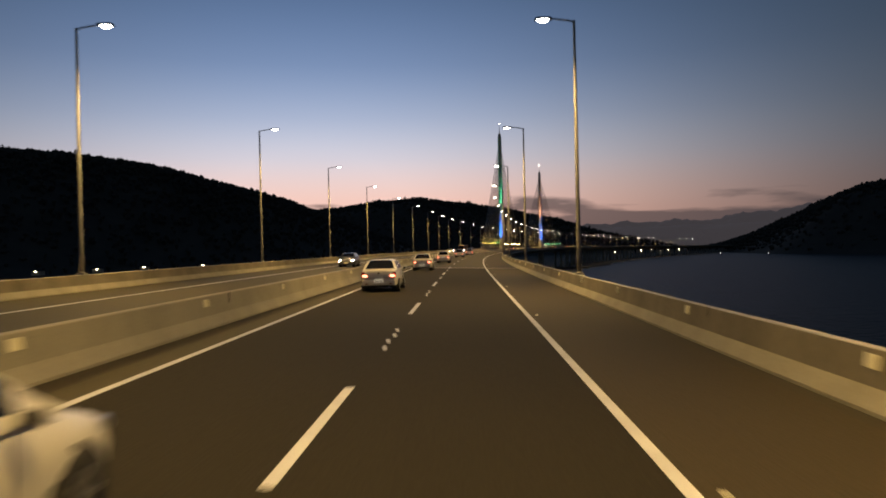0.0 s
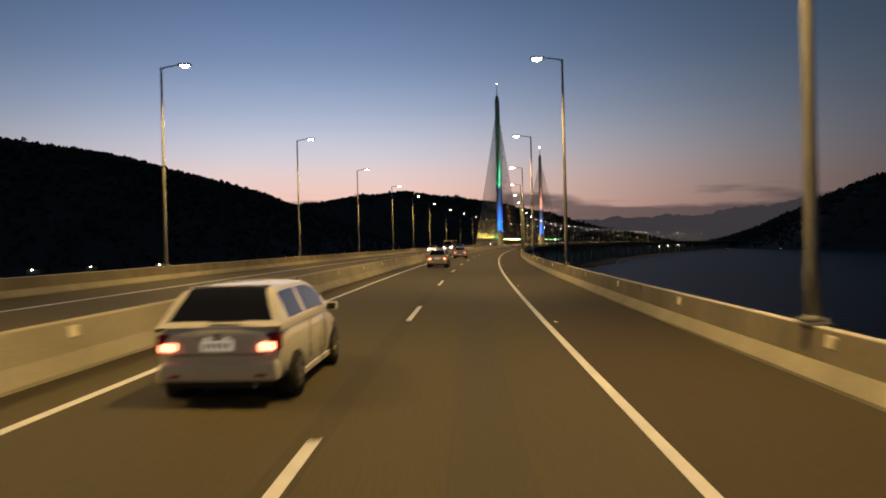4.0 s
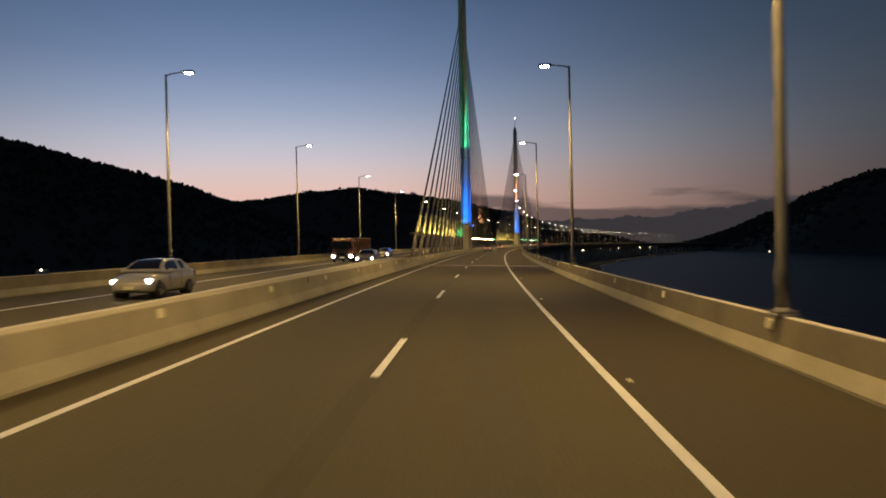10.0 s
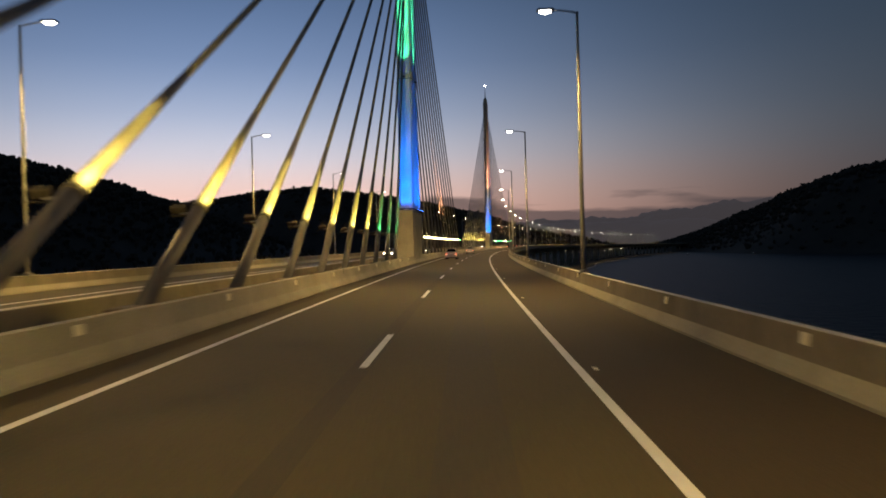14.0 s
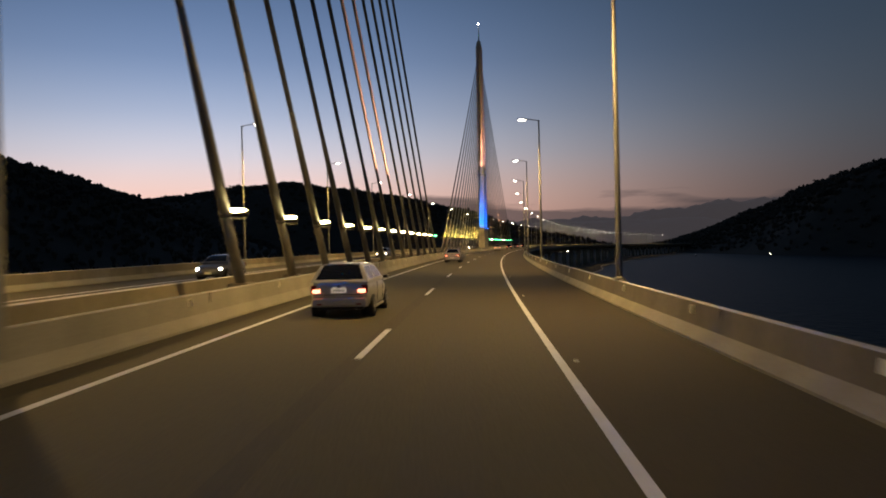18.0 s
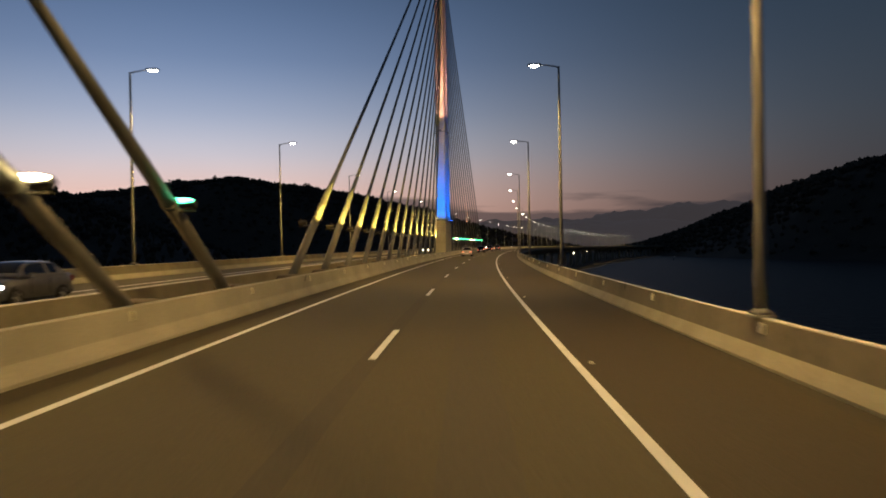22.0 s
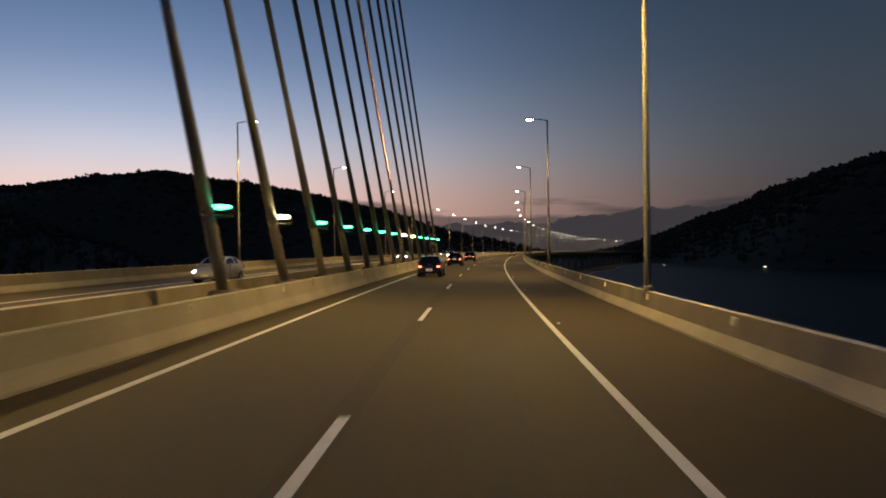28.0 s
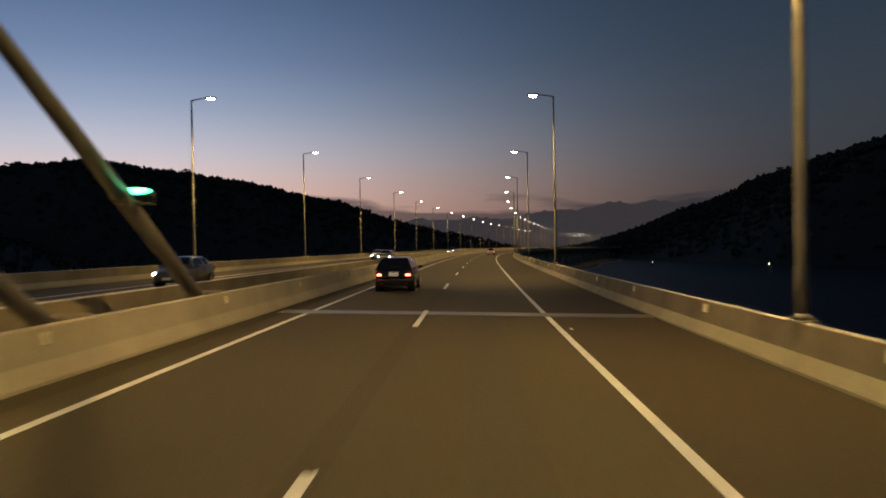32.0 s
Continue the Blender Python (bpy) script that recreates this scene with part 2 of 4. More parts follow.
def tube(name, points, radii, material, sides=12, cap=True):
    """A round bar through points."""
    pts = [Vector(p) for p in points]
    verts, faces = [], []
    for i, p in enumerate(pts):
        d = (pts[min(i + 1, len(pts) - 1)] - pts[max(i - 1, 0)]).normalized()
        x = d.orthogonal().normalized() if abs(d.x) > .9 else d.cross(Vector((1, 0, 0))).normalized()
        y = d.cross(x)
        for j in range(sides):
            a = 2 * math.pi * j / sides
            verts.append(p + (x * math.cos(a) + y * math.sin(a)) * radii[i])
    for i in range(len(pts) - 1):
        for j in range(sides):
            k = (j + 1) % sides
            faces.append((i * sides + j, i * sides + k, (i + 1) * sides + k, (i + 1) * sides + j))
    if cap:
        faces.append(tuple(range(sides))[::-1])
        faces.append(tuple((len(pts) - 1) * sides + j for j in range(sides)))
    return mesh_of(name, verts, faces, material, True)


def sweep(name, profile, s0, s1, step, material, closed=True, shift=None, smooth=False):
    """A section (u, h) carried along the road from s0 to s1; shift(s) moves it sideways."""
    n = max(1, int(round((s1 - s0) / step)))
    verts, faces, m = [], [], len(profile)
    for i in range(n + 1):
        s = s0 + (s1 - s0) * i / n
        d = shift(s) if shift else 0.0
        verts += [place(s, u + d, h) for u, h in profile]
    for i in range(n):
        for j in range(m if closed else m - 1):
            k = (j + 1) % m
            faces.append((i * m + j, (i + 1) * m + j, (i + 1) * m + k, i * m + k))
    if closed:
        faces += [tuple(range(m)), tuple(n * m + j for j in range(m))[::-1]]
    me = mesh_of(name, verts, faces, material, smooth)
    return me


def spot(name, m, power, color, size, blend, radius=.1):
    d = bpy.data.lights.new(name, "SPOT")
    d.energy, d.color, d.spot_size, d.spot_blend, d.shadow_soft_size = power, color, radians(size), blend, radius
    ob = new(name, d)
    ob.matrix_basis = m
    return ob


def structure(name, me, label="", category=""):
    return tagged(new(name, me), label, category, "", "structure")


# ---- the bridge deck ----
START, END = -120.0, 1900.0
JOINTS = (68.1, 266.2, 662.6)
TOWERS = (364.05, 562.8)
WIDEN = 2.45


def spread(s):
    """How far the other carriageway stands off: the median widens where the stays are."""
    a = min(1, max(0, (s - 196) / 100))
    b = min(1, max(0, (800 - s) / 110))
    a, b = a * a * (3 - 2 * a), b * b * (3 - 2 * b)
    return -WIDEN * min(a, b)


def deck():
    ob = structure("bridge_deck", sweep("bridge_deck", ((7.45, -.06), (7.45, -.5), (4.2, -.9), (1.0, -2.9), (-12.8, -2.9), (-17.5, -.9), (-20.2, -.5), (-20.2, -.06)), START, END, 8, CONCRETE), "grey concrete box girder deck of a curved bridge", "bridge deck")
    return ob


deck()
road = structure("road", sweep("road", ((-4.78, 0), (6.76, 0), (6.76, -.05), (-4.78, -.05)), JOINTS[0], END, 4, ASPHALT), "worn brownish grey asphalt carriageway on the bridge", "road")
road_start = structure("road", sweep("road", ((-4.78, 0), (6.76, 0), (6.76, -.05), (-4.78, -.05)), START, JOINTS[0], 4, ASPHALT), "worn asphalt carriageway before the first joint", "road")
part("dark_overlay", sweep("dark_overlay", ((-3.5, .006), (3.5, .006)), START, JOINTS[0] - .5, 4, ASPHALT_NEW, False), road_start, None, "fresh dark asphalt layer on the two lanes")
other_road = structure("opposite_road", sweep("opposite_road", ((-17.0, 0), (-5.3, 0), (-5.3, -.05), (-17.0, -.05)), START, END, 4, ASPHALT, True, spread), "asphalt carriageway of the oncoming traffic", "road")
for s0, s1, own in ((START, JOINTS[0] - .5, road_start), (JOINTS[0] + .5, 1000, road)):
    part("shoulder", sweep("shoulder", ((3.66, .003), (6.46, .003)), s0, s1, 6, SHOULDER, False), own, None, "reddish brown asphalt shoulder")
    part("gutter", sweep("gutter", ((-4.77, .005), (-4.26, .005)), s0, s1, 6, GUTTER, False), own, None, "dark damp strip along the median barrier")
    part("gutter", sweep("gutter", ((6.45, .005), (6.75, .005)), s0, s1, 6, GUTTER_SOFT, False), own, None, "dark dirty strip along the outer barrier")
part("tar_seam", sweep("tar_seam", ((-.30, .0035), (.06, .0035)), JOINTS[0] + .5, 900, 6, WHEELPATH, False), road, None, "dark tarred seam under the lane dashes")
part("oil_track", sweep("oil_track", ((1.35, .0035), (2.15, .0035)), JOINTS[0] + .5, 900, 6, OILTRACK, False), road, None, "faint dark track in the middle of the lane")

for name, u, w, owner, sh in (("edge_line", -3.6, .14, road, None), ("edge_line", 3.57, .15, road, None), ("edge_line", -6.2, .15, other_road, spread), ("edge_line", -13.2, .15, other_road, spread)):
    part(name, sweep(name, ((u - w / 2, .002), (u - w / 2, .010), (u + w / 2, .010), (u + w / 2, .002)), START, END, 4, WHITE_LINE, True, sh), owner, None, "solid white edge line")

PHASE = 7.45


def dash_mesh(long, wide):
    """A painted bar with slightly ragged ends."""
    rnd = random.Random(4)
    n = 7
    top = [(wide * (j / n - .5), long + rnd.uniform(-.035, .035)) for j in range(n + 1)]
    low = [(wide * (j / n - .5), rnd.uniform(-.035, .035)) for j in range(n + 1)]
    verts = [(x, y, .010) for x, y in low] + [(x, y, .010) for x, y in top] + [(x, y, .001) for x, y in low] + [(x, y, .001) for x, y in top]
    m = n + 1
    faces = [(j, j + 1, m + j + 1, m + j) for j in range(n)]
    faces += [(j, 2 * m + j, 2 * m + j + 1, j + 1) for j in range(n)] + [(m + j + 1, 3 * m + j + 1, 3 * m + j, m + j) for j in range(n)]
    faces += [(0, m, 3 * m, 2 * m), (n, 2 * m + n, 3 * m + n, m + n)]
    return mesh_of("lane_dash", verts, faces, WHITE_LINE)


DASH, PATCH = dash_mesh(4.4, .14), dash_mesh(.62, .085)
for i in range(-6, 58):
    s = PHASE + 16 * i - 4.4
    part("lane_dash", DASH, road if s > 60 else road_start, road_pose(s, -.08, 0, 0, True))
    part("lane_dash", DASH, other_road, road_pose(s + 5, -9.6 + spread(s), 0, 0, True))
    if s < 56:
        # remains of an older line between the dashes
        for j in range(4):
            part("worn_dash", PATCH, road_start, road_pose(s + 8.2 + 1.05 * j, .02 * (-1) ** j, .007, 9, True))


# ---- concrete barriers ----
def barrier(name, u, side, sh, label, s0=START, s1=END, toe=True, skin=None):
    """A safety shape: vertical foot, sloped toe and steep face on the traffic side, cast in lengths of 30 m."""
    face = ((0, 0), (0, .06), (.17, .31), (.235, .79), (.25, .81), (.41, .81), (.425, .79), (.425, 0))
    ob = structure(name, sweep(name, tuple((u + side * a, h) for a, h in face), s0, s1, 6, skin or CONCRETE_GRIMY, True, sh), label, "barrier")
    if toe:
        # Pale coping colour stands in for light on the barrier's top.
        part("coping", sweep("coping", ((u + side * .236, .785), (u + side * .249, .815), (u + side * .412, .815), (u + side * .426, .785)), s0, s1, 6, CONCRETE_TOPLIT, False, sh), ob, None, "top edge painted pale as if lit from above")
        # Paler toe colour imitates lamplight caught by the slope.
        part("toe", sweep("toe", ((u - side * .004, .0), (u - side * .004, .06), (u + side * .166, .312)), s0, s1, 6, CONCRETE_TOE, False, sh), ob, None, "sloping toe painted paler, as the light catches it")
    return ob


barrier_right = barrier("barrier_right", 6.74, 1, None, "grey concrete safety barrier along the shoulder")
# The paler skin here puts the lamplight on this face into its colour.
barrier_median = barrier("barrier_median", -4.76, -1, None, "concrete safety barrier along the median, painted paler for its lit face", toe=False, skin=CONCRETE)
barrier_median_far = barrier("barrier_median_far", -5.62, 1, lambda s: spread(s) - .02, "concrete median barrier of the oncoming side", 196, 790)


def median_cap(s0, s1):
    """The wedge between the two median barriers is filled with concrete to their tops before the joint."""
    n, verts = 24, []
    for i in range(n + 1):
        s = s0 + (s1 - s0) * i / n
        far = -5.36 + spread(s)
        verts += [place(s, -5.14, .806), place(s, far, .806), place(s, far, .30), place(s, -5.14, .30)]
    faces = [(4 * i + j, 4 * i + 4 + j, 4 * i + 4 + (j + 1) % 4, 4 * i + (j + 1) % 4) for i in range(n) for j in range(4)]
    faces += [(0, 1, 2, 3), (4 * n + 3, 4 * n + 2, 4 * n + 1, 4 * n)]
    return structure("median_cap", mesh_of("median_cap", verts, faces, CONCRETE), "flat concrete fill between the two median barriers", "median")


median_cap(196, 261.6)
barrier_left = barrier("barrier_left", -16.75, -1, spread, "grey concrete outer barrier of the oncoming side")
structure("median_slab", sweep("median_slab", ((-5.15, .02), (-7.75, .02), (-7.75, -.05), (-5.15, -.05)), 262, 668, 8, CONCRETE), "concrete strip between the two median barriers", "median")
GAP = box("cold_joint", .012, .03, .50, RUBBER)
for i in range(-3, 24):
    s = 12.6 + 30 * i
    part("cold_joint", GAP, barrier_right, road_pose(s, 6.948, .32, 0, True))
    part("cold_joint", GAP, barrier_median, road_pose(s + 4, -4.968, .32, 0, True))


def finger_mesh():
    """One tapering steel tooth."""
    verts = [(dx, dy, z) for z in (.002, .02) for dx, dy in ((-.056, 0), (.056, 0), (.048, .24), (-.048, .24))]
    return mesh_of("finger", verts, ((4, 5, 6, 7), (0, 1, 5, 4), (1, 2, 6, 5), (2, 3, 7, 6), (3, 0, 4, 7)), STEEL)


FINGER = finger_mesh()


def expansion_joint(s):
    """Two steel edge plates with interlocking fingers across the carriageway."""
    ob = thing("expansion_joint", road_pose(s, 1.25, 0, 0, True), "worn brownish steel finger expansion joint across the asphalt", "expansion joint", "expansion joints")
    for y, n in ((-.30, "near_plate"), (.30, "far_plate")):
        part(n, box(n, 11.5, .34, .022, STEEL, .006, 1, (0, y, 0)), ob)
    for i in range(96):
        part("finger", FINGER, ob, Matrix.Translation((-5.7 + 11.4 * i / 95, -.14 if i % 2 else -.10, 0)))
    part("seal", box("seal", 11.5, .30, .006, RUBBER, 0, 1, (0, 0, 0)), ob, None, "black rubber seal")


for s in JOINTS:
    expansion_joint(s)


# ---- street lamps ----
def lamp_bowl():
    """A shallow glass bowl that hangs under the head."""
    bm = bmesh.new()
    bmesh.ops.create_uvsphere(bm, u_segments=14, v_segments=8, radius=1)
    for v in bm.verts:
        v.co = Vector((v.co.x * .31 - 1.47, v.co.y * .16, 12.14 + (v.co.z * .13 if v.co.z < 0 else v.co.z * .01)))
    return bm_mesh("lens", bm, LAMP_WHITE, True)


def street_lamp():
    """Tapered steel column on a flange, a bracket arm towards the road (local -x) and a flat head with a glowing lens."""
    ob = thing("street_lamp", Matrix(), "tall galvanised steel street lamp with lit head on the barrier", "street lamp", "street lamps")
    part("base_plate", box("base_plate", .42, .42, .05, GALVA, .012), ob)
    part("column", tube("column", ((0, 0, .05), (0, 0, .9), (0, 0, .95), (0, 0, 12.05)), (.118, .114, .110, .062), POLE, 16), ob)
    part("base_collar", tube("base_collar", ((0, 0, .05), (0, 0, .10), (0, 0, .16)), (.165, .16, .122), POLE, 16), ob)
    part("hatch", box("hatch", .012, .10, .34, GALVA, .003, 1, (-.114, 0, .55)), ob, None, "small service hatch")
    for x in (-.15, .15):
        for y in (-.15, .15):
            part("bolt", tube("bolt", ((x, y, .05), (x, y, .12)), (.022, .022), GALVA, 6), ob)
    part("arm", tube("arm", ((0, 0, 11.98), (-.25, 0, 12.06), (-.8, 0, 12.14), (-1.15, 0, 12.17)), (.042, .042, .038, .034), POLE, 10), ob)
    head = part("head", box("head", .86, .36, .12, BLACK_METAL, .03, .8, (-1.45, 0, 12.13)), ob, None, "flat dark luminaire")
    part("lens", lamp_bowl(), head, None, "glowing warm white lens")
    return ob


POSTS = [30.7 + 30.4 * i for i in range(-4, 8)] + [276.8, 312, 347, 383.5, 420.5, 451.5, 481.3, 513.0, 548, 582, 618.5, 653.5, 692.3] + [722.8 + 30.5 * i for i in range(24)]
WARM = (1.0, .645, .215)
first = street_lamp()
first.matrix_basis = road_pose(POSTS[0], 7.06, .81)
for i, s in enumerate(POSTS):
    if i:
        copy_thing(first, road_pose(s, 7.06, .81))
    d = spread(s)
    copy_thing(first, road_pose(s + .3, -17.06 + d, .81, 180))
    if -40 < s < 1430:
        for u, q in ((4.75, s), (-14.75 + d, s + .3)):
            m = Matrix.Translation(place(q, u, 12.78)) @ Matrix.Rotation(-heading(q), 4, "Z") @ Matrix.Rotation(radians(18 if u > 0 else -18), 4, "Y")
            spot("street_light", m, 7100, WARM, 140, .9, .15)


# ---- barrier reflectors ----
def reflector(w, label):
    ob = thing("reflector", Matrix(), label, "reflector", "barrier reflectors")
    part("bracket", box("bracket", .012, w * .7, .16, GALVA, .003, 1, (.008, 0, -.01)), ob)
    part("sheet", box("sheet", .016, w, .19, REFLECT, .004, 1, (-.006, 0, -.015)), ob, None, "pale yellow reflective sheet")
    part("fin", box("fin", .05, .012, .17, REFLECT, .003, 1, (-.03, -w * .45, -.015)), ob)
    return ob


base = reflector(.29, "small pale yellow reflector plate on the concrete barrier")
slim = reflector(.07, "narrow pale reflector strip on the median barrier")
slim.matrix_basis = road_pose(-23, -4.955, .56, 180) @ Matrix.Rotation(radians(7), 4, "Y")
PLATES = [6.33 + 7.670 * i for i in range(-4, 101)]
base.matrix_basis = road_pose(PLATES[0], 6.935, .56) @ Matrix.Rotation(radians(7), 4, "Y")
for s in PLATES[1:]:
    copy_thing(base, road_pose(s, 6.935, .56) @ Matrix.Rotation(radians(7), 4, "Y"))
for s in PLATES[1:]:
    copy_thing(base if s < 348 else slim, road_pose(s + .8, -4.955, .56, 180) @ Matrix.Rotation(radians(7), 4, "Y"))

STUD = box("road_stud", .10, .10, .022, REFLECT, .008, .7)
for i in range(-1, 42):
    s = 3 + 16 * i
    tagged(new("road_stud", STUD), "small pale road stud beside the edge line", "road stud", "road studs").matrix_basis = road_pose(s, 3.86, .001, 0, True)


# ---- masts and stays ----
def tower(s, upper, strength):
    """A slim mast in the median on a concrete plinth; blue light below, another colour above."""
    ob = thing("bridge_mast", Matrix.Translation(place(s, MEDIAN + (.2 if s == TOWERS[0] else 0.0), 0)) @ Matrix.Rotation(-heading(s), 4, "Z"), "slim pale concrete bridge mast lit blue below its coloured top", "bridge mast", "bridge masts")
    part("plinth", box("plinth", 1.84, 10.8, 6.6, CONCRETE, .12, 1, (0, -.85, -.6), 2), ob, None, "bare board-marked concrete plinth")
    for x in (-.926, .926):
        part("form_joint", box("form_joint", .010, .16, 5.5, GROOVE, .004, 1, (x, .5, .1)), ob, None, "shallow vertical groove")
        part("form_joint", box("form_joint", .010, .02, 5.5, GROOVE, 0, 1, (x, -2.7, .1)), ob)
        part("form_joint", box("form_joint", .012, 10.2, .02, JOINT_LINE, 0, 1, (x, -.85, 4.1)), ob)
        part("form_joint", box("form_joint", .010, 10.2, .014, GROOVE, 0, 1, (x, -.85, 2.0)), ob)
    # shaft: narrowing along the road, with a recessed slot on each wide side
    lev = ((5.98, .86, 3.92), (21.5, .86, 2.9), (40, .84, 2.1), (58, .80, 1.6), (60, .5, 1.0))
    verts, faces = [], []
    for z, a, b in lev:
        r = .22
        for x, y in ((a - r, b), (a, b - r), (a, .55), (a - .2, .45), (a - .2, -.45), (a, -.55), (a, -b + r), (a - r, -b)):
            verts.append((x, y, z))
        for x, y in ((a - r, -b), (a, -b + r), (a, -.55), (a - .2, -.45), (a - .2, .45), (a, .55), (a, b - r), (a - r, b)):
            verts.append((-x, y, z))
    for i in range(len(lev) - 1):
        for j in range(16):
            k = (j + 1) % 16
            faces.append((i * 16 + j, i * 16 + k, (i + 1) * 16 + k, (i + 1) * 16 + j))
    faces.append(tuple((len(lev) - 1) * 16 + j for j in range(16)))
    part("shaft", mesh_of("shaft", verts, faces, TOWER_SKIN), ob, None, "pale tapering shaft with slots")
    part("spire", tube("spire", ((0, 0, 59.8), (0, 0, 61.5), (0, 0, 65.0)), (.30, .14, .05), GALVA, 8), ob)
    part("beacon", tube("beacon", ((0, 0, 65.0), (0, 0, 65.35)), (.16, .12), BEACON, 8), ob, None, "glowing white beacon")
    # light rail round the plinth's edge and a collar at the colour change
    for x in (-1.0, 1.0):
        part("light_rail", tube("light_rail", ((x, -6.15, 6.14), (x, 4.4, 6.14)), (.05, .05), BLACK_METAL, 8), ob)
    for y in (-6.15, 4.4):
        part("light_rail", tube("light_rail", ((-1.0, y, 6.14), (1.0, y, 6.14)), (.05, .05), BLACK_METAL, 8), ob)
    for x in (-1, 1):
        for k in range(7):
            part("rail_bracket", box("rail_bracket", .10, .06, .22, BLACK_METAL, .01, 1, (x * .965, -5.6 + 1.62 * k, 5.95)), ob)
        sag = [(x * (.99 + .01 * math.sin(i * 1.7)), -6.0 + .262 * i, 5.86 - .13 * abs(math.sin(i * .51)) - .03 * math.sin(i * 1.13)) for i in range(40)]
        part("cable", tube("cable", sag, [.022] * 40, BLACK_METAL, 6), ob, None, "black cable sagging below the rail")
    part("collar", box("collar", 1.80, 5.92, .07, BLACK_METAL, .02, 1, (0, 0, 21.4)), ob)
    case = box("flood_case", .34, .22, .18, BLACK_METAL, .03)
    lens = box("flood_lens", .28, .16, .02, LAMP_BLUE, .004, 1, (0, 0, .175))
    home = ob.matrix_basis
    for x, y in ((-.5, -4.35), (.5, -4.35), (-.5, 4.35), (.5, 4.35), (-1.2, -2.6), (-1.2, 0), (-1.2, 2.6), (1.2, -2.6), (1.2, 0), (1.2, 2.6)):
        c = part("flood_case", case, ob, Matrix.Translation((x, y, 6.01)))
        part("flood_lens", lens, c, None, "glowing blue lens")
        out = Vector((x * 1.55, y, 6.34)) if abs(x) > 1 else Vector((x, y * 1.2, 6.34))
        low, high = Vector((x * .6, y * .8, 12.5)), Vector((x * .6, y * .68, 18.5))
        spot("blue_light", look(home @ out, home @ low), 900, (.0, .15, 1.0), 135, .9, .1)
        spot("blue_light", look(home @ out, home @ low), 3600, (.0, .15, 1.0), 52, 1.0, .1)
        spot("blue_light", look(home @ out, home @ high), 13000, (.0, .15, 1.0), 22, .8, .1)
    for x, y in ((0, -3.2), (0, 3.2), (1.1, 0), (-1.1, 0)):
        part("flood_case", case, ob, Matrix.Translation((x, y, 21.5)))
        out = Vector((x * 1.6, y * 1.25, 21.7))
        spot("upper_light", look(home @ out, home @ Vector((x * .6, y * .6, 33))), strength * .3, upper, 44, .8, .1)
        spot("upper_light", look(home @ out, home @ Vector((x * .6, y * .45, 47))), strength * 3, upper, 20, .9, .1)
    return ob


GREEN, PEACH = (.04, .80, .36), (1.0, .40, .25)
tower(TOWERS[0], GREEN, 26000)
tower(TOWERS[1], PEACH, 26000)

BLOCK = box("anchor_block", .95, 1.3, .75, ANCHOR, .12, .80)
HOUSING = box("housing", .68, .24, .20, BLACK_METAL, .06, 1, (0, 0, -.10), 3)
HOUSING_BACK = box("housing", .40, .22, .20, BRACKET, .04, 1, (.04, 0, -.12))
YOKE = box("yoke", .66, .05, .05, BRACKET, .01, 1, (0, .05, -.22))


def flood_lens(k, material):
    """A shallow oval glass bulging out of the housing's face."""
    bm = bmesh.new()
    bmesh.ops.create_uvsphere(bm, u_segments=18, v_segments=10, radius=1)
    for v in bm.verts:
        v.co = Vector((v.co.x * .33 * k, -.11 * k - .035 + v.co.y * .03, v.co.z * .085 * k))
    return bm_mesh("lens", bm, material, True)


COLLAR = 3.10


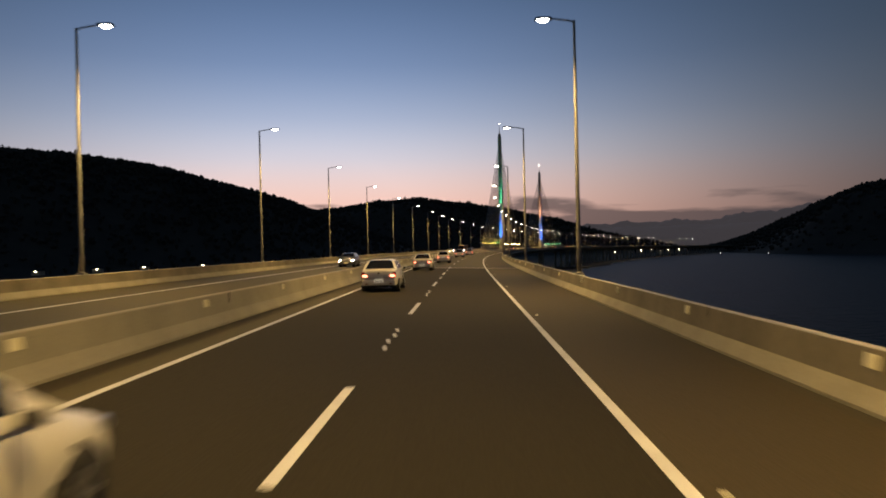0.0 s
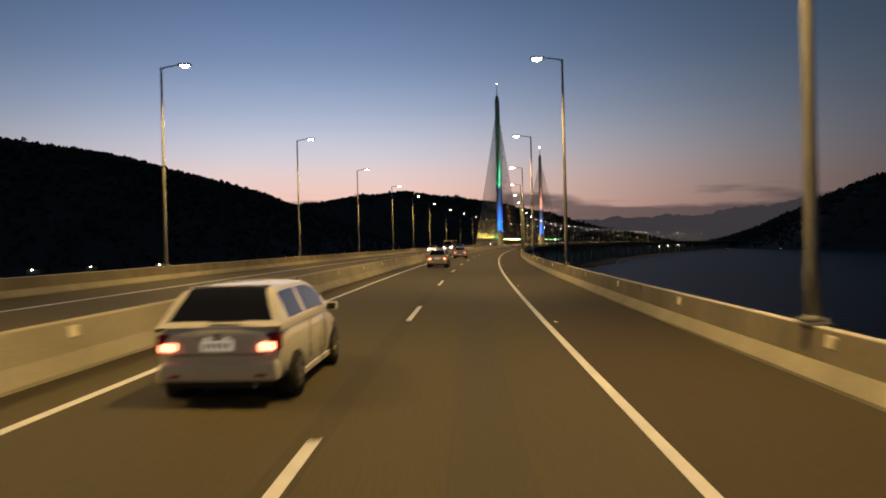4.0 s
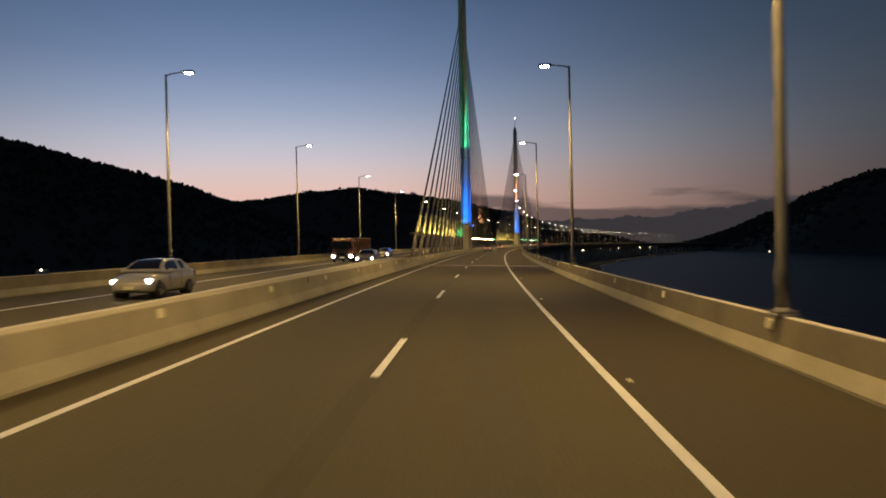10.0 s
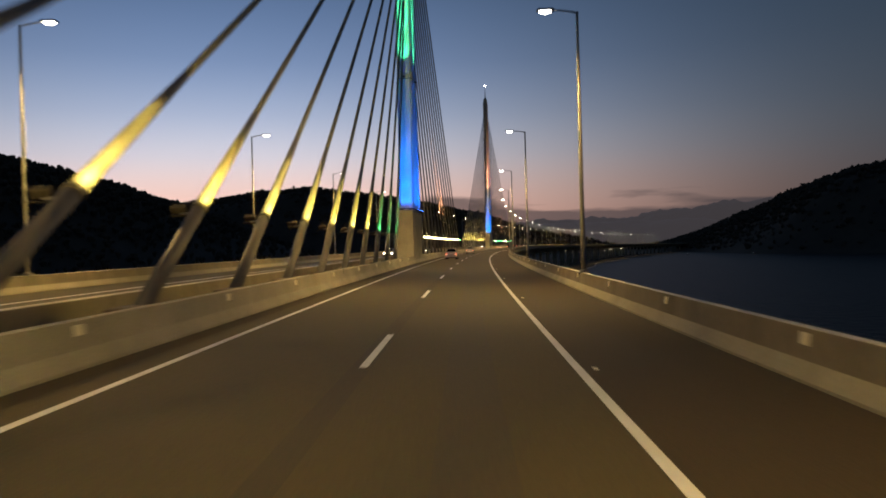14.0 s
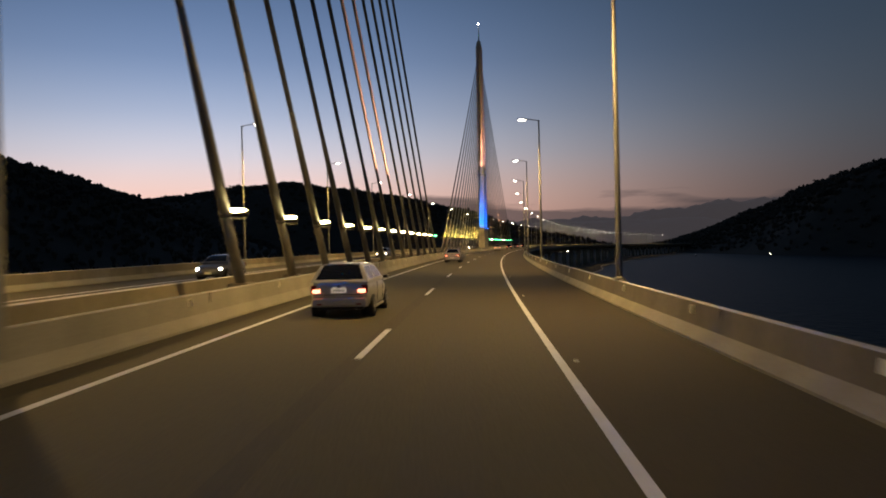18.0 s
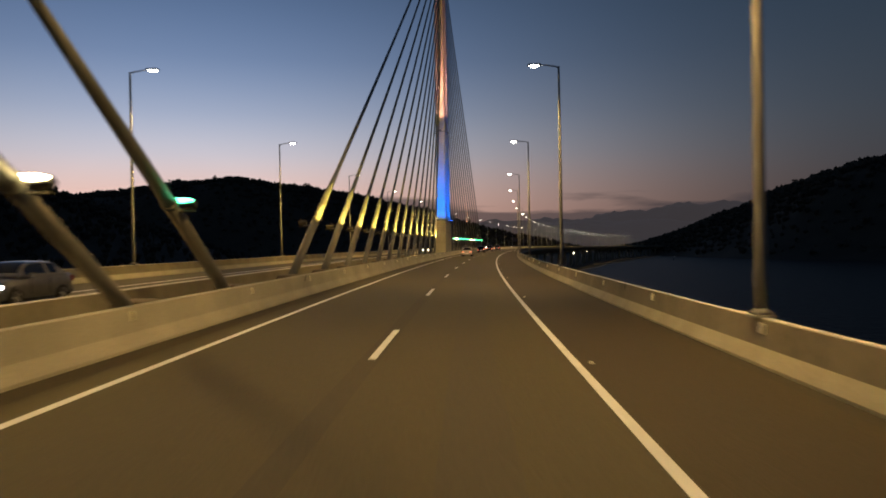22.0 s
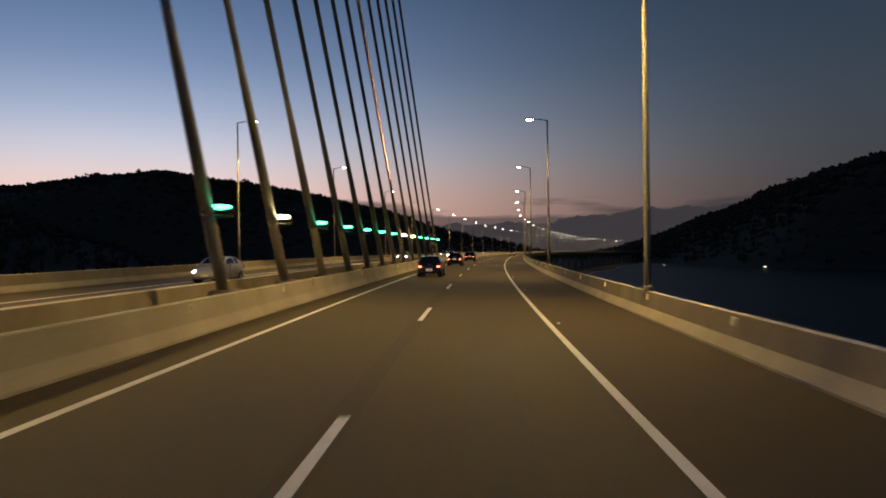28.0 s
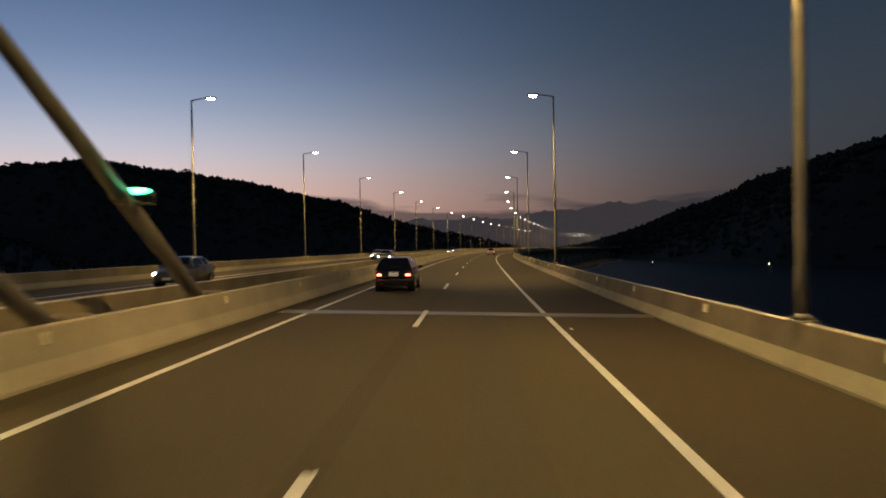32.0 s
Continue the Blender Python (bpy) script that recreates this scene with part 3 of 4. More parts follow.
def stay(mast, j, way):
    """Stay j of a mast; way is -1 behind it and +1 ahead of it along the road."""
    line = MEDIAN + (.35 if way < 0 and mast == TOWERS[0] else 0.0)
    root = mast + (.45 if mast == TOWERS[0] else 1.1)
    off = 17.0 + 6.28 * j + (0 if way < 0 else .4 if mast == TOWERS[0] else -1.3 + .375 * max(0, j - 7))
    s_lit = root + way * (off - 1.0)
    s_mast = mast + way * (2.2 - .05 * j)
    z_top = 30.0 + 26.0 * j / 12
    foot_slope = (z_top - COLLAR) / (abs(s_lit - s_mast))
    s_foot = s_lit + way * 2.7 / foot_slope
    home = place(s_foot, line, .0)
    low, high = Vector((0, 0, .3)), place(s_mast, line, z_top) - home
    d = (high - low).normalized()
    ob = thing("stay_cable", Matrix.Translation(home), "grey sheathed stay cable running from the median to the mast", "stay cable", "stay cables")
    lit = low + d * ((COLLAR - .3) / d.z)
    part("anchor_block", BLOCK, ob, Matrix.Rotation(-heading(s_foot), 4, "Z"))
    part("guide_pipe", tube("guide_pipe", (low - d * .2, lit), (.19, .19), PIPE_SKIN, 12), ob, None, "thick painted steel guide pipe")
    part("collar", tube("collar", (lit - d * .10, lit + d * .04), (.212, .212), PIPE_SKIN, 14), ob)
    n, run = 12, high - lit

    def along(f):
        """A point on the slightly sagging stay."""
        return lit + run * f - Vector((0, 0, 1)) * (.016 * run.length * f * (1 - f))

    m = [k / run.length for k in (0, 2.0, 4.0, 6.5)]
    part("sleeve", tube("sleeve", [along(f) for f in m], (.185, .172, .150, .1135), STAY_SKIN, 14), ob, None, "thick grey sleeve")
    sag = [along(i / n) for i in range(n + 1)]
    part("cable", tube("cable", sag, [.112] * (n + 1), STAY_SKIN, 10), ob, None, "grey plastic-sheathed cable")
    if way < 0:
        green = j < 3 and mast == TOWERS[0]
    else:
        green = j == 12 if mast == TOWERS[0] else j not in (1, 7, 8)
    side = .36 if way > 0 else -.36
    turn = Matrix.Rotation(-heading(s_lit) + (0 if way > 0 else math.pi), 4, "Z")
    spot_at = place(s_lit + way * .15, line + side, COLLAR) - home
    lamp = thing("floodlight", Matrix.Translation(home + spot_at) @ turn @ Matrix.Rotation(radians(-32), 4, "X"), "dark box floodlight clamped to the guide pipe, lit " + ("green" if green else "warm yellow"), "floodlight", "stay floodlights")
    part("housing", HOUSING if way > 0 else HOUSING_BACK, lamp)
    part("yoke", YOKE, lamp)
    part("stem", tube("stem", ((-.34, .1, -.1), (0, .1, -.1)), (.03, .03), GALVA, 8), lamp)
    part("lens", flood_lens(1.0 if way > 0 else .45, LAMP_GREEN if green else LAMP_WARM), lamp, None, "glowing green lens" if green else "glowing yellow lens")
    out = place(s_lit, line + 1) - place(s_lit, line)
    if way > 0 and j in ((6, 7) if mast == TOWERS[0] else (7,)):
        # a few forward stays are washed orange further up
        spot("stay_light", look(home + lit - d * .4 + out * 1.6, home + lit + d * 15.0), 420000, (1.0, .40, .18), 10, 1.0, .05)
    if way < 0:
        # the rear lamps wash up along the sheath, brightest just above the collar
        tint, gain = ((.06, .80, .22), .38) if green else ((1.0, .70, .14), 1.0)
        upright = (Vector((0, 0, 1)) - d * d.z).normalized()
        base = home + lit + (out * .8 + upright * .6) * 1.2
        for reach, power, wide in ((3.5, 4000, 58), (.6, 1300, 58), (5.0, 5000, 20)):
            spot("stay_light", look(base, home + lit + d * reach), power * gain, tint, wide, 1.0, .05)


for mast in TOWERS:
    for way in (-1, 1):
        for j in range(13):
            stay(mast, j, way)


# ---- piers, water, hills ----
SEA = -19.0
structure("water", box("water", 9000, 9000, .5, WATER, 0, 1, (400, 1200, SEA - .5)), "dark still lagoon water", "water")


def pier(s):
    ob = thing("bridge_pier", Matrix.Translation(place(s, -6, 0)) @ Matrix.Rotation(-heading(s), 4, "Z"), "grey concrete bridge pier standing in the lagoon", "pier", "bridge piers")
    part("cap", box("cap", 15, 2.4, 1.6, CONCRETE, .1, 1, (0, 0, -4.3)), ob)
    for x in (-5, 0, 5):
        part("column", tube("column", ((x, 0, SEA - .5), (x, 0, -4.2)), (.9, .9), CONCRETE, 14), ob)


for i in range(34):
    pier(690 + 36 * i)
for s in (-110, -51, 8, 67, 133, 200, 266, 662):
    pier(s)
for s in TOWERS:
    ob = thing("mast_pier", Matrix.Translation(place(s, MEDIAN, 0)) @ Matrix.Rotation(-heading(s), 4, "Z"), "broad concrete pier below a bridge mast", "pier", "mast piers")
    part("shaft", box("shaft", 4.2, 10.0, SEA * -1 - 2.4, CONCRETE, .4, .8, (0, 0, SEA - .5), 3), ob)
    part("footing", box("footing", 12, 18, 2.4, CONCRETE, .3, 1, (0, 0, SEA - 1.0), 2), ob)


def hill(name, ridge, width, step, label, seed, rough=1.0, trees=0, tall=9.0, skin=None):
    """A wooded hill round a ridge line of (x, y, height)."""
    rnd = random.Random(seed)
    pts = np.array(ridge, float)
    dense = np.concatenate([np.linspace(a, b, 14, endpoint=False) for a, b in zip(pts[:-1], pts[1:])] + [pts[-1:]])
    x0, x1 = pts[:, 0].min() - width, pts[:, 0].max() + width
    y0, y1 = pts[:, 1].min() - width, pts[:, 1].max() + width
    nx, ny = int((x1 - x0) / step) + 1, int((y1 - y0) / step) + 1
    gx, gy = np.meshgrid(np.linspace(x0, x1, nx), np.linspace(y0, y1, ny))
    z = np.full(gx.shape, SEA - 6.0)
    for px, py, pz in dense:
        d = np.sqrt((gx - px) ** 2 + (gy - py) ** 2) / width
        t = np.clip(1 - d, 0, 1)
        z = np.maximum(z, SEA - 6 + (pz - SEA + 6) * t * t * (3 - 2 * t) ** 1.0)
    verts = []
    for j in range(ny):
        for i in range(nx):
            p = Vector((gx[j, i], gy[j, i], z[j, i]))
            k = min(1, max(0, (p.z - SEA) / 50))
            p.z += rough * k * (9 * noise.noise(p * .011 + Vector((seed, 0, 0))) + 4 * noise.noise(p * .035) + 2.2 * noise.noise(p * .11))
            verts.append(p)
    faces = [(j * nx + i, j * nx + i + 1, (j + 1) * nx + i + 1, (j + 1) * nx + i) for j in range(ny - 1) for i in range(nx - 1)]
    ob = structure(name, mesh_of(name, verts, faces, skin or EARTH, True), label, "hill")
    if trees:
        tv, tf = [], []
        for _ in range(trees):
            c = dense[rnd.randrange(len(dense))]
            a, r = rnd.uniform(0, 6.283), (abs(rnd.gauss(0, .22)) if rnd.random() < .45 else rnd.uniform(.1, .92)) * width
            x, y = c[0] + r * math.cos(a), c[1] + r * math.sin(a)
            i, j = int((x - x0) / (x1 - x0) * (nx - 1)), int((y - y0) / (y1 - y0) * (ny - 1))
            if not (0 <= i < nx and 0 <= j < ny):
                continue
            g = verts[j * nx + i].z
            if g < SEA + 3:
                continue
            h, w = rnd.uniform(.5, 1.15) * tall, rnd.uniform(.35, .75) * tall
            # two or three uneven lobes on a short stem
            for _l in range(rnd.randint(2, 3)):
                k, n = len(tv), 6
                ox, oy, oz = rnd.uniform(-.4, .4) * w, rnd.uniform(-.4, .4) * w, rnd.uniform(.35, .75) * h
                rr = rnd.uniform(.3, .55) * w
                tv.append((x + ox, y + oy, g + oz + rr * rnd.uniform(.7, 1.1)))
                tv += [(x + ox + rr * math.cos(b * 1.047) * rnd.uniform(.7, 1.2), y + oy + rr * math.sin(b * 1.047) * rnd.uniform(.7, 1.2), g + oz + rnd.uniform(-.25, .3) * rr) for b in range(n)]
                tv.append((x + ox * .3, y + oy * .3, g - 2))
                tf += [(k, k + 1 + b, k + 1 + (b + 1) % n) for b in range(n)] + [(k + n + 1, k + 1 + (b + 1) % n, k + 1 + b) for b in range(n)]
        for _ in range(trees // 500):
            c = dense[rnd.randrange(len(dense))]
            x, y = c[0] + rnd.uniform(-.05, .05) * width, c[1] + rnd.uniform(-.05, .05) * width
            i, j = int((x - x0) / (x1 - x0) * (nx - 1)), int((y - y0) / (y1 - y0) * (ny - 1))
            g, h = verts[j * nx + i].z, rnd.uniform(.95, 1.35) * tall
            k = len(tv)
            for z, w in ((g - 2, .45), (g + h * .8, .2)):
                tv += [(x + w * math.cos(b * 2.094), y + w * math.sin(b * 2.094), z) for b in range(3)]
            tf += [(k + b, k + (b + 1) % 3, k + 3 + (b + 1) % 3, k + 3 + b) for b in range(3)]
            # a flat, broken umbrella of clumps
            for _l in range(7):
                k, a, r = len(tv), rnd.uniform(0, 6.283), rnd.uniform(0, .26) * h
                ox, oy, oz, rr = r * math.cos(a), r * math.sin(a), rnd.uniform(.58, .95) * h, rnd.uniform(.10, .19) * h
                tv += [(x + ox, y + oy, g + oz + rr * .7), (x + ox, y + oy, g + oz - rr * .4)]
                tv += [(x + ox + rr * 1.5 * math.cos(b * 1.2566) * rnd.uniform(.6, 1.2), y + oy + rr * 1.5 * math.sin(b * 1.2566) * rnd.uniform(.6, 1.2), g + oz + rnd.uniform(-.2, .2) * rr) for b in range(5)]
                tf += [(k, k + 2 + b, k + 2 + (b + 1) % 5) for b in range(5)] + [(k + 1, k + 2 + (b + 1) % 5, k + 2 + b) for b in range(5)]
        tagged(new("forest", mesh_of("forest", tv, tf, FOREST)), "dark tree crowns covering the hill's crest", "forest", "", "stuff")
    return ob


hill("hill_near", ((-1150, 620, 165), (-850, 760, 155), (-605, 900, 139), (-500, 1000, 128), (-420, 1080, 112), (-360, 1190, 86), (-320, 1330, 64), (-300, 1480, 40)), 330, 11, "dark wooded hillside beside the lagoon at dusk", 3, .8, 16000)
hill("hill_far", ((-1000, 2050, 117), (-600, 1900, 100), (-400, 1790, 95), (-250, 1700, 108), (-114, 1645, 113), (43, 1650, 89), (160, 1660, 62), (226, 1690, 41), (330, 1760, 20)), 300, 13, "dark wooded hill behind the bridge", 5, .8, 12000)
hill("hill_right", ((575, 1560, -9), (612, 1500, 0), (655, 1430, 36), (664, 1295, 68), (645, 1130, 86), (775, 925, 106), (1010, 725, 122)), 195, 11, "dark wooded hill across the water", 8, .7, 16000)
hill("hill_beyond", ((230, 1820, 34), (400, 1900, 48), (600, 1950, 50), (800, 1900, 46), (1050, 1800, 48)), 260, 16, "low hill behind the far viaduct, its haze painted on as pale glow", 17, .8, 0, 9.0, HAZE_GLOW)
hill("mountains", ((-700, 4400, 60), (300, 4200, 95), (870, 4150, 120), (1250, 4100, 125), (1600, 4000, 155), (1850, 3900, 190), (2600, 3500, 225), (3300, 2700, 230)), 620, 32, "low far mountains on the horizon, their haze painted on as pale glow", 11, 3.0, 0, 9.0, HAZE_GLOW)


def spit():
    """Low wooded land under the far part of the bridge, with a pale water's edge."""
    for name, prof, skin, label in (("shore_land", ((-420, -1), (-380, .9), (18, .9), (22, .35), (22, -1)), EARTH, "low dark land below the bridge"), ("shore_edge", ((22, -1), (22.1, .35), (23.4, .1), (23.6, -1)), SAND, "pale stony water's edge")):
        me = sweep(name, prof, 640, 1880, 12, skin, True, lambda s: 5 * math.sin(s * .011) + 3 * math.sin(s * .037))
        n = len(prof)
        for k, v in enumerate(me.vertices):
            v.co.z = SEA + prof[k % n][1]
        structure(name, me, label, "shore")


spit()


def house(x, y, z, turn):
    ob = thing("house", pose(x, y, z, 0, 0, turn), "small far house with a lit lamp below the dark hill", "house", "far houses")
    part("wall", box("wall", 9, 7, 4, CONCRETE, .05), ob)
    bm = bmesh.new()
    bmesh.ops.create_cube(bm, size=1)
    for v in bm.verts:
        v.co = Vector((v.co.x * 10, v.co.y * (8 if v.co.z < 0 else .3), 4.9 + v.co.z * 1.8))
    part("roof", bm_mesh("roof", bm, RUBBER), ob)
    part("lamp", box("lamp", 1.4, .3, .8, HOUSE_LIGHT, .05, 1, (0, -3.7, 3)), ob, None, "glowing warm lamp")


rnd = random.Random(12)
for x, y in ((-395, 640), (-350, 760), (-300, 800), (-430, 700), (-330, 905), (-255, 985), (-280, 1050), (-215, 1120), (-160, 1240), (-120, 1330), (-420, 610), (-365, 690), (-310, 870), (-240, 1080), (-190, 1180), (540, 1345), (315, 1355), (335, 1372), (365, 1340), (300, 1480), (345, 1500), (390, 1510), (268, 1290), (420, 1475), (455, 1525)):
    house(x, y, SEA + 3.5, rnd.uniform(-40, 40))


def buoy(x, y, size):
    ob = thing("light_buoy", pose(x, y, SEA), "small dark buoy with a white light on the lagoon", "buoy", "light buoys")
    part("float", tube("float", ((0, 0, -.5), (0, 0, .5), (0, 0, .8)), (1.1, 1.1, .5), RUBBER, 14), ob)
    part("mast", tube("mast", ((0, 0, .8), (0, 0, 2.6)), (.12, .08), GALVA, 8), ob)
    part("lamp", tube("lamp", ((0, 0, 2.6), (0, 0, 2.6 + size), (0, 0, 2.8 + size)), (size, size, size * .4), HOUSE_LIGHT, 10), ob, None, "glowing white lamp")


buoy(450, 1064, .32)
buoy(414, 1160, .15)


# ---- vehicles ----
CAR_WHITE = paint("white car paint", (.66, .65, .63), (.74, .73, .71), .3, size=2, fine=5, bump=0, coat=.6)
CAR_SILVER = paint("silver car paint", (.46, .45, .43), (.55, .54, .52), .35, .25, size=2, fine=5, bump=0, coat=.6)
CAR_BLACK = paint("black car paint", (.006, .006, .007), (.012, .012, .013), .22, size=2, fine=5, bump=0, coat=.8)
CAR_GREY = paint("grey car paint", (.10, .10, .11), (.15, .15, .16), .35, .3, size=2, fine=5, bump=0, coat=.6)
TRUCK_RED = paint("dull red cab paint", (.07, .024, .017), (.11, .036, .025), .5, size=1, fine=6, bump=.05)
CANVAS = paint("reddish brown cargo body paint", (.075, .036, .028), (.125, .062, .048), .8, size=2, fine=8, bump=.15)
WINDOW = glassy("dark car glass", (.012, .013, .015))
TAIL = shine("lit tail lamp bulb", (1.0, .20, .11), 6.5)
TAIL_RED = glassy("red tail lamp housing", (.22, .012, .008), .15)
HEAD = shine("lit head lamp", (1.0, .93, .80), 90)
# Plates glow faintly themselves in place of light from the plate lamps.
PLATE_GLOW = shine("faint warm glow for plates and small lamps", (1.0, .84, .62), .28)
RIM = paint("alloy rim", (.40, .40, .41), (.55, .55, .56), .3, .9, size=.2, fine=20, bump=0)
# Darker copy of the rim alloy: shade behind the spokes put into colour.
RIM_DARK = paint("shadowed alloy rim", (.10, .10, .11), (.18, .18, .19), .4, .8, size=.2, fine=20, bump=0)
LEGEND = paint("dark plate characters", (.05, .05, .06), (.08, .08, .09), .6, size=.1, fine=20, bump=0)


def loft(name, rings, material, smooth=True):
    verts, faces, m = [], [], len(rings[0])
    for r in rings:
        verts += r
    for i in range(len(rings) - 1):
        for j in range(m):
            k = (j + 1) % m
            faces.append((i * m + j, (i + 1) * m + j, (i + 1) * m + k, i * m + k))
    faces += [tuple(range(m)), tuple((len(rings) - 1) * m + j for j in range(m))[::-1]]
    me = mesh_of(name, verts, faces, material, smooth)
    bm = bmesh.new()
    bm.from_mesh(me)
    bmesh.ops.recalc_face_normals(bm, faces=bm.faces)
    bm.to_mesh(me)
    bm.free()
    return me


def smooth_knots(y, knots):
    """A value along the car, eased between knots of (y, value)."""
    for (a, p), (b, q) in zip(knots[:-1], knots[1:]):
        if y <= b:
            f = min(1, max(0, (y - a) / (b - a)))
            f = f * f * (3 - 2 * f) * .5 + f * .5
            return p + (q - p) * f
    return knots[-1][1]


def car_body(boot):
    """The lower shell up to the waist: rounded sections with a shoulder crease and a tucked sill."""
    L = 2.16 if boot else 2.0
    wide = ((-L, .70), (-L + .10, .80), (-L + .45, .86), (-.6, .88), (.9, .875), (1.5, .85), (1.9, .77), (2.08, .62), (2.14, .50))
    high = ((-L, .90), (-L + .06, 1.01), (-L + .14, 1.035), (-1.45, 1.035), (-.8, 1.0), (.6, .97), (1.1, .94), (1.6, .86), (1.95, .75), (2.08, .64), (2.14, .58))
    low = ((-L, .42), (-L + .06, .33), (-L + .3, .24), (-1.0, .19), (1.2, .19), (1.8, .22), (2.05, .28), (2.14, .36))
    ys = [-L, -L + .03, -L + .07, -L + .14, -L + .26, -L + .42] + [-L + .6 + i * (2.5 + L - .6 - .75) / 14 for i in range(14)] + [1.75, 1.88, 1.98, 2.05, 2.10, 2.14]
    rings = []
    for y in ys:
        w, z1, z0 = smooth_knots(y, wide), smooth_knots(y, high), smooth_knots(y, low)
        h = z1 - z0
        half = [(0, z0), (w * .70, z0), (w * .90, z0 + h * .05), (w * .965, z0 + h * .16), (w * .985, z0 + h * .34), (w, z0 + h * .55), (w * .985, z0 + h * .72), (w * .955, z0 + h * .80), (w * .93, z0 + h * .90), (w * .86, z1 - .015), (w * .72, z1), (w * .40, z1 + .022), (0, z1 + .028)]
        rings.append([(x, y, z) for x, z in half] + [(-x, y, z) for x, z in half[-2:0:-1]])
    return rings


def greenhouse(boot):
    """The upper shell as a grid of faces: which of them are paint, rear window, windscreen and side windows."""
    rear, roof_rear, roof_front, cowl = (-1.62, -1.02, .22, 1.06) if boot else (-1.93, -1.42, .25, 1.10)
    waist, top, wb, wr = 1.0, 1.46 if boot else 1.49, .825, .60
    st = [(rear - .04, 0.0), (rear, .04)] + [(rear + (roof_rear - rear) * f, .04 + .90 * math.sin(f * 1.5708) ** 1.25) for f in (.10, .30, .5, .7, .88)]
    st += [(roof_rear, .955), (roof_rear + .22, .985), (-.62, 1.0), (-.46, 1.0), (-.16, 1.0), (roof_front - .12, .985), (roof_front, .955)]
    st += [(roof_front + (cowl - roof_front) * f, .04 + .90 * math.cos(f * 1.5708) ** 1.15) for f in (.10, .35, .6, .85)] + [(cowl, .04), (cowl + .05, 0.0)]
    verts, rows = [], len(st)
    for y, k in st:
        h = (top - waist) * k

        def at(a):
            return wb - (wb - wr) * a * k
        e = at(.97)
        half = [(wb, waist - .06), (at(.06), waist + h * .06), (at(.12), waist + h * .12), (at(.86), waist + h * .86), (e, waist + h * .96), (e - .05, waist + h), (e - .11, waist + h + .012 * k), (e * .5, waist + h + .03 * k), (0, waist + h + .038 * k)]
        verts += [(x, y, z) for x, z in half] + [(-x, y, z) for x, z in half[-2::-1]]
    m, made = 17, {"cabin": [], "rear_window": [], "windscreen": [], "side_window": []}
    for i in range(rows - 1):
        y = (st[i][0] + st[i + 1][0]) / 2
        for j in range(m - 1):
            f = (i * m + j, i * m + j + 1, (i + 1) * m + j + 1, (i + 1) * m + j)
            key = "cabin"
            if 6 <= j <= 9 and 2 <= i <= 5:
                key = "rear_window"
            elif 6 <= j <= 9 and 13 <= i <= 16:
                key = "windscreen"
            elif j in (2, 13) and 6 <= i <= 15 and i != 9:
                key = "side_window"
            made[key].append(f)
    return verts, made


def shell(name, verts, faces, material, sharp=38):
    """The faces that belong to one part, with only their own vertices."""
    used = sorted({k for f in faces for k in f})
    where = {k: i for i, k in enumerate(used)}
    me = mesh_of(name, [verts[k] for k in used], [tuple(where[k] for k in f) for f in faces], material, True)
    me.set_sharp_from_angle(angle=radians(sharp))
    return me


def wheel(parent, x, y, r, side):
    """Tyre with a rounded shoulder, rim, five spokes and a hub."""
    t = part("tyre", tube("tyre", ((-.10, 0, 0), (-.095, 0, 0), (-.06, 0, 0), (.06, 0, 0), (.095, 0, 0), (.10, 0, 0)), (r * .66, r * .93, r, r, r * .93, r * .66), RUBBER, 26), parent, pose(x, y, r))
    part("rim", tube("rim", ((side * .06, 0, 0), (side * .098, 0, 0), (side * .104, 0, 0)), (r * .68, r * .68, r * .62), RIM_DARK, 22), t)
    verts, faces = [], []
    for k in range(5):
        a = k * 1.2566
        for rr, w in ((r * .10, .035), (r * .66, .022)):
            for q in (-1, 1):
                for dx in (.098, .116):
                    verts.append((side * dx, rr * math.cos(a) - q * w * math.sin(a), rr * math.sin(a) + q * w * math.cos(a)))
        b = k * 8
        faces += [(b + 1, b + 3, b + 7, b + 5), (b, b + 1, b + 5, b + 4), (b + 3, b + 2, b + 6, b + 7), (b + 4, b + 5, b + 7, b + 6)]
    part("spokes", mesh_of("spokes", verts, faces, RIM), t, None, "five pale alloy spokes")
    part("hub", tube("hub", ((side * .09, 0, 0), (side * .122, 0, 0)), (r * .16, r * .13), RIM, 12), t)


CAR_PARTS = {}


